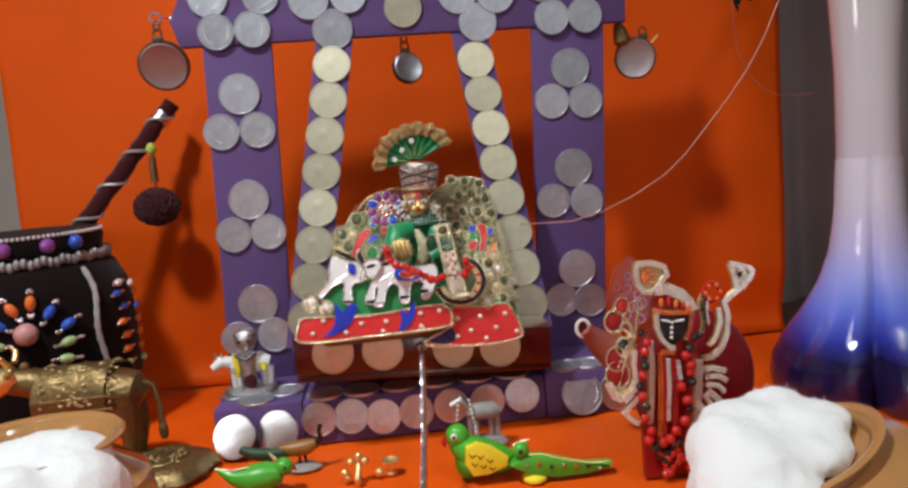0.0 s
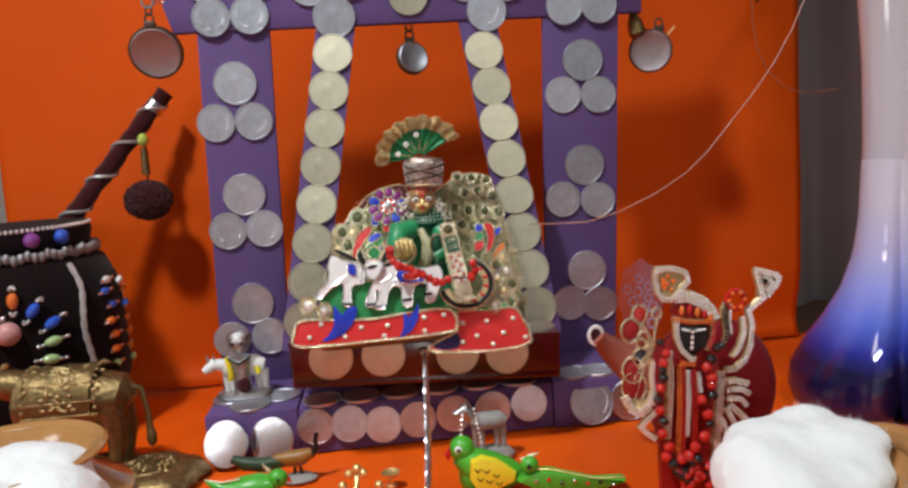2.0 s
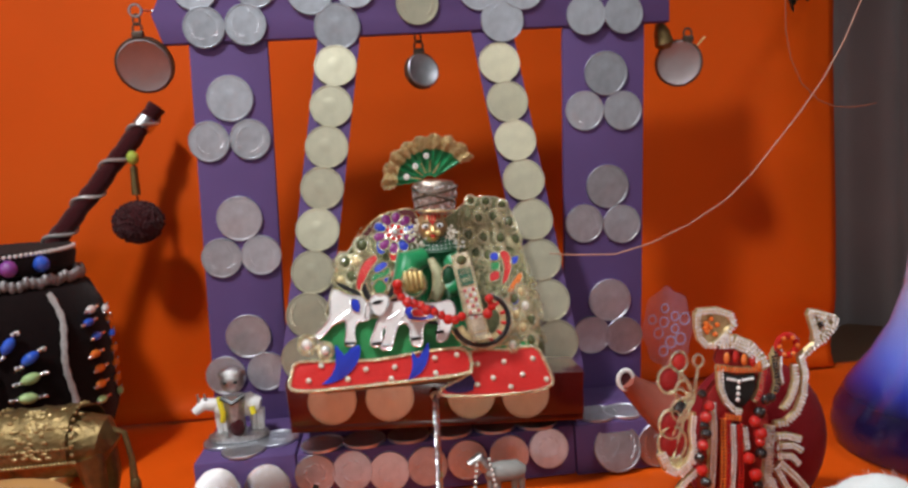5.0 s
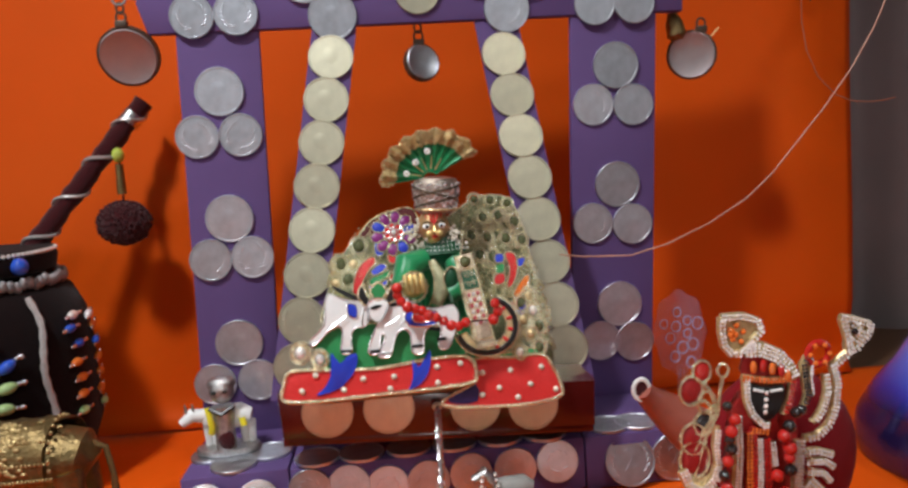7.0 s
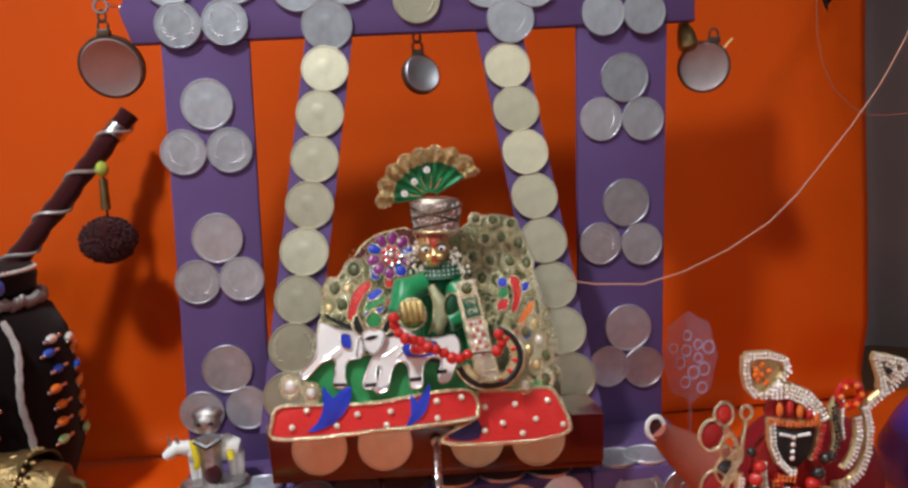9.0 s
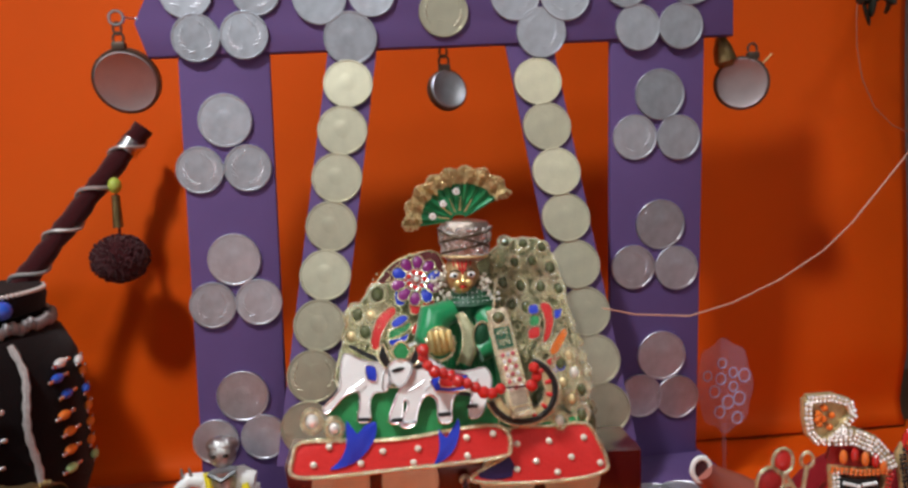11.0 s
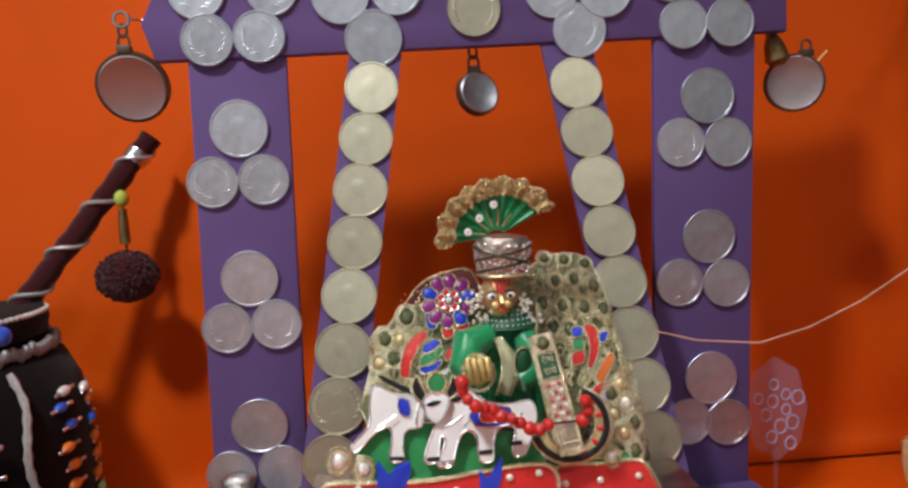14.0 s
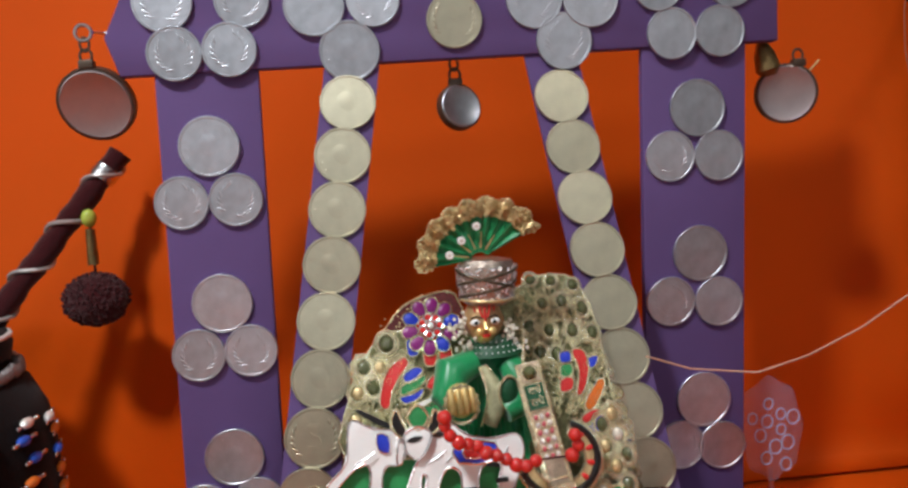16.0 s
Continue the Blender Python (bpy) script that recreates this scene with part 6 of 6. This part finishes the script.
def left_parrot():
    x, y = -0.0950, -0.1120
    p = thing("green_parrot", (x, y, 0.0), "green painted parrot lying low with a pointed tail", "bird")
    part("body", tube(B(), [(x + 0.0100, y, 0.0095), (x + 0.004, y, 0.0088), (x - 0.006, y, 0.0080), (x - 0.014, y, 0.0098), (x - 0.0215, y, 0.0150)], [0.0045, 0.0072, 0.0070, 0.0036, 0.0008], 14), PARROT, p)
    hd = part("head", ball(B(), (x + 0.0115, y, 0.0125), (0.0050, 0.0046, 0.0046), 14, 10), PARROT, p)
    part("crest", tube(B(), [(x + 0.0080, y, 0.0165), (x + 0.0050, y, 0.0205)], [0.0012, 0.0003], 6), PALEGOLD, p)
    part("eye", ball(B(), (x + 0.0125, y - 0.0042, 0.0133), 0.0009, 8, 6), BLACK, hd)
    part("beak", tube(B(), [(x + 0.0160, y, 0.0120), (x + 0.0178, y, 0.0098)], [0.0014, 0.0004], 6), RED, p)
    part("tail_edge", tube(B(), [(x - 0.0050, y - 0.002, 0.0150), (x - 0.0140, y - 0.001, 0.0138), (x - 0.0220, y, 0.0155)], 0.0005, 6), PALEGOLD, p)
    x, y = -0.0770, -0.0880
    q = thing("peacock_figure", (x, y, 0.0), "brown and dark green wooden peacock figure on a grey foot", "bird")
    part("foot", lathe(B(), [(0.0075, 0), (0.0080, 0.0012), (0.0050, 0.0032), (0.001, 0.0036)], 18, pose(x, y, 0) @ Matrix.Diagonal((1.2, 0.8, 1, 1))), GREYSTONE, q)
    for dx in (-0.002, 0.002):
        part("leg", tube(B(), [(x + dx, y, 0.003), (x + dx * 0.5, y, 0.0090)], 0.0008, 6), BLACK, q)
    part("body", tube(B(), [(x + 0.0080, y, 0.0140), (x + 0.003, y, 0.0122), (x - 0.005, y, 0.0118), (x - 0.012, y, 0.0128)], [0.0024, 0.0042, 0.0040, 0.0020], 12), BROWN, q)
    part("neck", tube(B(), [(x + 0.0075, y, 0.0125), (x + 0.0105, y, 0.0160), (x + 0.0100, y, 0.0205), (x + 0.0112, y, 0.0235)], [0.0018, 0.0014, 0.0011, 0.0014], 8), BLACK, q)
    part("tail", tube(B(), [(x - 0.006, y, 0.0110), (x - 0.016, y - 0.001, 0.0105), (x - 0.026, y - 0.001, 0.0120), (x - 0.0320, y - 0.001, 0.0155)], [0.0030, 0.0038, 0.0036, 0.0020], 10), DARKGREEN, q)


left_parrot()


def brass_bits():
    for k, (x, y) in enumerate(((-0.0470, -0.1120), (-0.0300, -0.1080))):
        b = thing("brass_ornament", (x, y, 0.0), "tiny polished brass ornament on the cloth", "ornament", "brass ornaments")
        if k == 0:
            part("stem", tube(B(), [(x, y - 0.006, 0.002), (x + 0.0006, y, 0.006), (x + 0.0012, y + 0.003, 0.010)], [0.0017, 0.0014, 0.0016], 10), GOLD, b)
            for dx, dz in ((-0.003, 0.010), (0.004, 0.0098), (0.0012, 0.0125), (-0.0065, 0.0045), (-0.0055, 0.0020)):
                part("knob", ball(B(), (x + dx, y + 0.001, dz), 0.0022, 10, 8), GOLD, b)
        else:
            part("dish", lathe(B(), [(0.0010, 0.004), (0.0040, 0.0060), (0.0046, 0.0075), (0.0038, 0.0070), (0.0005, 0.0058)], 20, pose(x, y, 0)), GOLD, b)
            part("stem", lathe(B(), [(0.0028, 0.0), (0.0028, 0.001), (0.0009, 0.002), (0.0009, 0.0045)], 14, pose(x, y, 0)), GOLD, b)
            part("knob", ball(B(), (x - 0.0060, y - 0.002, 0.0024), 0.0024, 10, 8), GOLD, b)


brass_bits()


# ---- right side ----
def jewelled_figure():
    y = -0.1500
    acc = defaultdict(B)
    rng = random.Random(21)

    def pave(pts, w, idx=4, back=8, lift=0.0):
        """A band w wide along pts, set with two or three rows of small stones."""
        pts = [Vector((px, 0, pz)) for px, pz in pts]
        rows = max(1, round(w / 0.0014))
        for a, b in zip(pts, pts[1:]):
            d = b - a
            n = max(1, round(d.length / 0.0014))
            side = Vector((-d.z, 0, d.x)).normalized()
            for i in range(n):
                for k in range(rows):
                    c = a + d * (i / n) + side * ((k - (rows - 1) / 2) * w / rows)
                    ball(acc[idx], (c.x, y - 0.0031 - lift, c.z), 0.00060 * rng.uniform(0.8, 1.2), 5, 4)
        flat = bmesh.new()
        tube(flat, [(v.x, 0, v.z) for v in pts], w * 0.56, 8)
        bmesh.ops.transform(flat, matrix=Matrix.Translation((0, y - 0.0012 - lift, 0)) @ Matrix.Diagonal((1, 0.0013 / (w * 0.56), 1, 1)), verts=flat.verts)
        add(acc[back], lambda b_: b_.from_mesh(mesh_of(flat)), back)

    def mesh_of(b_):
        me = bpy.data.meshes.new("tmp")
        b_.to_mesh(me)
        return me

    def plate(poly, idx, t=0.0012, lift=0.0):
        slab(acc[idx], curvy(poly, 3), y - lift - t, y - lift, 0.0)

    # back plate of the robe, down to the cloth
    slab(acc[2], [(0.0951, 0.0697), (0.1015, 0.0774), (0.1162, 0.0760), (0.1194, 0.0587), (0.1188, 0.0388), ((0.1171, 0.0213)[0], 0.0), ((0.0909, 0.0242)[0], 0.0), (0.0910, 0.0418)], y, y + 0.004, 0.0)
    # face
    slab(acc[1], curvy([(0.1001, 0.0787), (0.1070, 0.0773), (0.1130, 0.0772), (0.1123, 0.0707), (0.1090, 0.0657), (0.1055, 0.0650), (0.1017, 0.0686), (0.1001, 0.0739)], 3), y - 0.0030, y, 0.0004)
    for X in ((0.1063, 0.0752), (0.1060, 0.0728), (0.1058, 0.0704), (0.1056, 0.0682)):
        ball(acc[4], (X[0], y - 0.0034, X[1]), (0.0009, 0.0006, 0.0009), 8, 5)
    for a, b in (((0.1015, 0.0769), (0.1051, 0.0758)), ((0.1076, 0.0756), (0.1120, 0.0759))):
        tube(acc[3], [(a[0], y - 0.0032, a[1]), (b[0], y - 0.0034, b[1])], 0.0006, 6)
    pave([(0.0992, 0.0803), (0.0994, 0.0730), (0.1014, 0.0673), (0.1052, 0.0631), (0.1079, 0.0628)], 0.0026)
    pave([(0.1167, 0.0780), (0.1155, 0.0714), (0.1129, 0.0661)], 0.0022, 5)
    # headdress with plumes
    pave([(0.0996, 0.0911), (0.1056, 0.0908), (0.1114, 0.0878), (0.1154, 0.0831), (0.1170, 0.0786)], 0.0052)
    plate([(0.1001, 0.0893), (0.1056, 0.0893), (0.1116, 0.0858), (0.1151, 0.0806), (0.0986, 0.0822)], 2, 0.0014)
    pave([(0.0982, 0.0813), (0.1071, 0.0795), (0.1168, 0.0791)], 0.0022, 7)
    for X, m_ in (((0.1054, 0.0851), 5), ((0.1121, 0.0827), 5), ((0.1018, 0.0849), 7), ((0.1088, 0.0836), 7), ((0.1145, 0.0806), 7)):
        ball(acc[m_], (X[0], y - 0.0030, X[1]), (0.0013, 0.0009, 0.0024), 8, 6)
    # conch
    plate([(0.0911, 0.1041), (0.0988, 0.1037), (0.1042, 0.1017), (0.1054, 0.0980), (0.1036, 0.0951), (0.1004, 0.0932), (0.0973, 0.0901), (0.0942, 0.0902), (0.0916, 0.0933), (0.0909, 0.0979)], 8)
    pave([(0.0911, 0.1038), (0.0988, 0.1036), (0.1041, 0.1015), (0.1053, 0.0978), (0.1021, 0.0942), (0.0973, 0.0901), (0.0942, 0.0904), (0.0917, 0.0935), (0.0909, 0.0981), (0.0911, 0.1038)], 0.0026)
    for i in range(9):
        c = (0.0964, 0.0974)
        ball(acc[7], (c[0] + rng.gauss(0, 0.0024), y - 0.0022, c[1] + rng.gauss(0, 0.0020)), 0.0011, 7, 5)
    pave([(0.1009, 0.0934), (0.1019, 0.0897)], 0.0030)
    # raised arm with flower and trumpet lotus
    pave([(0.1318, 0.0826), (0.1335, 0.0757), (0.1327, 0.0672), (0.1300, 0.0603), (0.1255, 0.0566), (0.1208, 0.0561)], 0.0027)
    pave([(0.1292, 0.0792), (0.1297, 0.0731), (0.1277, 0.0665), (0.1242, 0.0617)], 0.0024)
    pave([(0.1226, 0.0865), (0.1208, 0.0837), (0.1214, 0.0781), (0.1222, 0.0726), (0.1209, 0.0686)], 0.0024, 6)
    pave([(0.1238, 0.0857), (0.1234, 0.0779), (0.1242, 0.0718)], 0.0014)
    pave([(0.1321, 0.0820), (0.1355, 0.0847), (0.1393, 0.0874)], 0.0028)
    plate([(0.1353, 0.0998), (0.1392, 0.0990), (0.1466, 0.0964), (0.1456, 0.0926), (0.1414, 0.0882), (0.1382, 0.0863), (0.1368, 0.0888), (0.1376, 0.0922), (0.1364, 0.0961)], 8)
    pave([(0.1355, 0.0996), (0.1394, 0.0987), (0.1463, 0.0962), (0.1453, 0.0927), (0.1412, 0.0882), (0.1384, 0.0867), (0.1378, 0.0921), (0.1358, 0.0991)], 0.0026)
    pave([(0.1397, 0.0970), (0.1428, 0.0941), (0.1393, 0.0898)], 0.0030)
    ball(acc[6], ((0.1398, 0.0944)[0], y - 0.0032, (0.1398, 0.0944)[1]), 0.0012, 8, 6)
    c = (0.1263, 0.0874)
    ring(acc[5], (c[0], y - 0.0024, c[1]), 0.0040, 0.0013, 14, 6)
    for i in range(6):
        ball(acc[7], (c[0] + 0.0036 * math.cos(i * 1.05), y - 0.0038, c[1] + 0.0036 * math.sin(i * 1.05)), 0.0010, 7, 5)
    # robe strips
    for pts, w, idx in ((((0.0957, 0.0672), (0.0960, 0.0549), (0.0948, 0.0414), (0.0935, 0.0275)), 0.0030, 4), (((0.1035, 0.0578), (0.1036, 0.0454), (0.1020, 0.0275)), 0.0024, 4), (((0.1084, 0.0563), (0.1091, 0.0467)), 0.0024, 4),
                        (((0.1188, 0.0556), (0.1176, 0.0389), (0.1149, 0.0164)), 0.0036, 4), (((0.0997, 0.0607), (0.0992, 0.0409), (0.0974, 0.0184)), 0.0026, 7), (((0.1016, 0.0605), (0.1012, 0.0407), (0.0996, 0.0182)), 0.0022, 5), (((0.1063, 0.0576), (0.1064, 0.0401), (0.1053, 0.0251)), 0.0026, 5),
                        (((0.1009, 0.0616), (0.1077, 0.0604)), 0.0024, 7), (((0.1207, 0.0511), (0.1254, 0.0511), (0.1318, 0.0487)), 0.0026, 4), (((0.1215, 0.0473), (0.1278, 0.0471), (0.1322, 0.0439)), 0.0026, 4), (((0.1214, 0.0435), (0.1277, 0.0424), (0.1307, 0.0385)), 0.0024, 4), (((0.1226, 0.0403), (0.1287, 0.0339), (0.1336, 0.0276)), 0.0030, 4),
                        (((0.1208, 0.0386), (0.1249, 0.0306), (0.1303, 0.0206)), 0.0026, 4), (((0.1189, 0.0338), (0.1212, 0.0259), (0.1246, 0.0204)), 0.0024, 4), (((0.1227, 0.0422), (0.1216, 0.0498), (0.1195, 0.0537)), 0.0022, 0)):
        pave(pts, w, idx, 8 if idx == 4 else 2)
    # feather fan with red leaves
    for X, r, fill in (((0.0836, 0.0848), 0.0036, 5), ((0.0913, 0.0844), 0.0022, 0), ((0.0794, 0.0780), 0.0048, 2), ((0.0849, 0.0732), 0.0036, 0), ((0.0835, 0.0654), 0.0040, 6), ((0.0795, 0.0603), 0.0052, 2), ((0.0797, 0.0527), 0.0062, 2)):
        ring(acc[0], (X[0], y - 0.0012, X[1]), r, 0.0006, 18, 6, 0.9, 1.1)
        if fill:
            ball(acc[fill], (X[0], y - 0.0006, X[1]), (r * 0.88, 0.0012, r * 1.0), 14, 8)
        e = (0.0890, 0.0685)
        tube(acc[0], [(e[0], y - 0.0010, e[1]), ((X[0] + e[0]) / 2, y - 0.0012, (X[1] + e[1]) / 2 + 0.0008), (X[0], y - 0.0010, X[1] - r)], 0.0007, 6)
    plate([(0.0745, 0.0504), (0.0766, 0.0433), (0.0816, 0.0397), (0.0867, 0.0441), (0.0882, 0.0495), (0.0819, 0.0453)], 0)
    pave([(0.0749, 0.0491), (0.0771, 0.0433), (0.0817, 0.0406), (0.0865, 0.0448), (0.0879, 0.0496)], 0.0036)
    pave([(0.0879, 0.0496), (0.0873, 0.0571), (0.0883, 0.0643)], 0.0024)
    pave([(0.0885, 0.0408), (0.0833, 0.0364), (0.0814, 0.0347), (0.0850, 0.0306), (0.0888, 0.0280)], 0.0026, 4)
    # bead strands
    for X, r, m_ in (((0.0933, 0.0675), 17, 5), ((0.0919, 0.0633), 18, 5), ((0.0913, 0.0601), 14, 6), ((0.0917, 0.0566), 17, 6), ((0.0903, 0.0523), 17, 5), ((0.0887, 0.0473), 16, 6), ((0.0896, 0.0424), 18, 5), ((0.0909, 0.0371), 17, 6), ((0.0902, 0.0316), 18, 5), ((0.0929, 0.0255), 19, 5), ((0.0915, 0.0209), 19, 5), ((0.0946, 0.0172), 20, 6),
                     ((0.1133, 0.0628), 18, 6), ((0.1113, 0.0595), 18, 5), ((0.1135, 0.0546), 20, 5), ((0.1132, 0.0511), 16, 5), ((0.1135, 0.0464), 18, 6), ((0.1085, 0.0449), 18, 5), ((0.1110, 0.0381), 20, 5), ((0.1119, 0.0338), 16, 6), ((0.1092, 0.0282), 20, 5), ((0.1048, 0.0239), 20, 5), ((0.1017, 0.0202), 20, 5), ((0.1059, 0.0181), 18, 6), ((0.0982, 0.0190), 19, 5), ((0.0906, 0.0726), 14, 6), ((0.1159, 0.0677), 16, 6), ((0.1179, 0.0684), 15, 6)):
        ball(acc[m_], (X[0], y - 0.0052, X[1]), r * 0.000128, 12, 8)
    for i in range(26):
        X = ((0.0931, 0.0164)[0] + rng.random() * ((0.1143, 0.0139)[0] - (0.0931, 0.0164)[0]), rng.uniform(0.003, (0.0994, 0.0176)[1]))
        ball(acc[5 if i % 4 else 6], (X[0], y - 0.0040 - 0.001 * rng.random(), X[1]), 0.0021, 10, 7)
    bm = B()
    for idx, b_ in acc.items():
        for f in b_.faces:
            f.material_index = idx
        bm.from_mesh(mesh_of(b_))
        b_.free()
    ob = part("jewelled_idol", bm, [ZARI, BLACK, CRIMSON, WHITE, CRYSTAL, REDBEAD, BLACKBEAD, ORANGEBEAD, LACE], origin=(0.108, y, 0.0))
    tagged(ob, "jewelled standing statue with a black face and red beads", "statue")
    c = thing("red_bolster", (0.128, -0.118, 0.0), "dark red velvet bolster cushion behind the jewelled statue", "cushion")
    part("cushion_body", ball(B(), (0.1290, -0.1180, 0.0360), (0.0330, 0.0150, 0.0365), 28, 18), REDVELVET, c)
    part("bottom_pad", ball(B(), (0.1290, -0.1180, 0.0100), (0.0250, 0.0150, 0.0105), 20, 10), REDVELVET, c)
    t = thing("toy_horn", (0.090, -0.104, 0.03), "reddish brown toy horn with a white ring at its mouth", "horn")
    part("horn_tube", tube(B(), [(0.0762, -0.1080, 0.0655), (0.0800, -0.1050, 0.0610), (0.0900, -0.1020, 0.0520), (0.1040, -0.1060, 0.0400)], [0.0040, 0.0050, 0.0085, 0.0120], 18), PINK, t)
    part("mouth_ring", ring(B(), (0.0758, -0.1088, 0.0658), 0.0040, 0.0010, 18, 6, 0.85, 1.1), WHITE, t)
    part("mouth", ball(B(), (0.0760, -0.1086, 0.0657), (0.0032, 0.0008, 0.0040), 12, 8), MAROON, t)


jewelled_figure()


def vase():
    cx, cy = 0.2580, -0.0750
    bm = B()
    prof = [(0.046, 0.0), (0.0520, 0.004), (0.0540, 0.012), (0.0525, 0.022), (0.0460, 0.035), (0.0355, 0.050), (0.0265, 0.067), (0.0205, 0.086), (0.0178, 0.108), (0.0166, 0.150), (0.0168, 0.190), (0.0186, 0.225), (0.0210, 0.255), (0.0235, 0.275), (0.0215, 0.275), (0.0150, 0.190), (0.0100, 0.150)]
    dense = []
    for (r0, z0), (r1, z1) in zip(prof, prof[1:]):
        for i in range(4):
            dense.append((r0 + (r1 - r0) * i / 4, z0 + (z1 - z0) * i / 4))
    dense.append(prof[-1])
    lobes = lambda a, z: 1 - 0.50 * max(0.0, 1 - abs(((a - 4.13 - z * 0.8 + math.pi) % (2 * math.pi)) - math.pi) / 0.24) ** 1.2 * max(0, 1 - z / 0.16)
    lathe(bm, dense, 96, Matrix.Translation((cx, cy, 0)), lobes)
    bmesh.ops.smooth_vert(bm, verts=bm.verts, factor=0.5, use_axis_x=True, use_axis_y=True, use_axis_z=True)
    v = thing("glass_vase", (cx, cy, 0), "tall glass vase fading from pale lilac to deep blue", "vase")
    part("coloured_core", bm, VASE, v)
    # thick clear casing over the lower lobes
    bm = B()
    lathe(bm, [(r + 0.0032 * max(0.0, 1 - z / 0.15), z - 0.0004) for r, z in dense if z < 0.15 and r > 0.0112], 96, Matrix.Translation((cx, cy, 0)), lobes, False)
    cs = part("clear_casing", bm, GLASS, v, "clear brownish glass casing")
    cs.visible_shadow = False


vase()


def thread():
    t = thing("thread", (0.16, -0.02, 0.14), "thin pale thread hanging loosely across the backdrop", "thread")
    part("strand", tube(B(), [(0.0560, -0.060, 0.1180), (0.0600, -0.090, 0.1205), (0.0750, -0.105, 0.1215), (0.0911, -0.105, 0.1250), (0.1090, -0.105, 0.1320), (0.1260, -0.105, 0.1414), (0.1373, -0.105, 0.1510), (0.1473, -0.105, 0.1620), (0.1600, -0.105, 0.1760), (0.1720, -0.105, 0.1910), (0.1820, -0.105, 0.2070), (0.1904, -0.105, 0.2247), (0.2000, -0.100, 0.2550), (0.215, -0.07, 0.31), (0.24, 0.0, 0.40), (0.25, 0.080, 0.46)], 0.00030, 6), mat("pale_thread", (0.55, 0.27, 0.18), 0.5), t)
    part("strand", tube(B(), [(0.268, 0.082, 0.365), (0.256, 0.06, 0.30), (0.2430, 0.05, 0.254), (0.2428, 0.05, 0.235), (0.2457, 0.05, 0.2169), (0.2530, 0.05, 0.2000), (0.2645, 0.05, 0.1885), (0.2750, 0.05, 0.1838), (0.2866, 0.05, 0.1825), (0.2960, 0.05, 0.1828), (0.3047, 0.05, 0.1841)], 0.00035, 6), mat("faint_thread", (0.45, 0.15, 0.08), 0.6), t)
    bm = B()
    rng = random.Random(6)
    tube(bm, [(0.285, 0.07, 0.33), (0.262, 0.045, 0.285), (0.243, 0.025, 0.262), (0.232, 0.02, 0.258)], [0.003, 0.0025, 0.002, 0.001], 8)
    for i in range(34):
        u = rng.random()
        c = Vector((0.228 + 0.050 * u, 0.022 + 0.03 * u, 0.2555 + 0.045 * u * u)) + Vector((rng.gauss(0, 0.004), rng.gauss(0, 0.004), rng.gauss(0, 0.003)))
        ball(bm, c, (0.0065, 0.0012, 0.0028), 7, 4, pose(0, 0, 0, rng.uniform(-60, 60), rng.uniform(-70, 70), rng.uniform(0, 360)))
    tagged(part("dark_garland", bm, LEAF, origin=(0.25, 0.03, 0.26)), "dark leafy garland hanging at the backdrop's top", "garland")


thread()


def plastic_flower():
    x, y, z = 0.1455, 0.0220, 0.0530
    f = thing("plastic_flower", (x, y, 0.02), "clear lilac plastic flower ornament behind the stand's post", "ornament")
    bm = B()
    lathe(bm, [(0.0165, -0.0015), (0.0185, -0.0010), (0.0190, 0.0), (0.0150, 0.0020), (0.0005, 0.0026)], 48, pose(x, y, z, 90, 0, 0) @ Matrix.Diagonal((0.85, 1.35, 1, 1)), lambda a, zz: 1 + 0.05 * math.cos(8 * a))
    part("disc", bm, PLASTIC, f)
    rng = random.Random(4)
    for i in range(11):
        a = i * 2.4
        r = 0.0045 + 0.0011 * i
        part("cell", ring(B(), (x + r * 0.80 * math.cos(a), y - 0.003, z + r * 1.25 * math.sin(a)), 0.0024 + 0.0004 * (i % 3), 0.0004, 12, 5, 1.0, 1.15), PLASTICRIM, f)
    part("stalk", tube(B(), [(x, y + 0.002, z - 0.022), (x, y + 0.004, 0.0)], 0.0012, 6), PLASTIC, f)


plastic_flower()
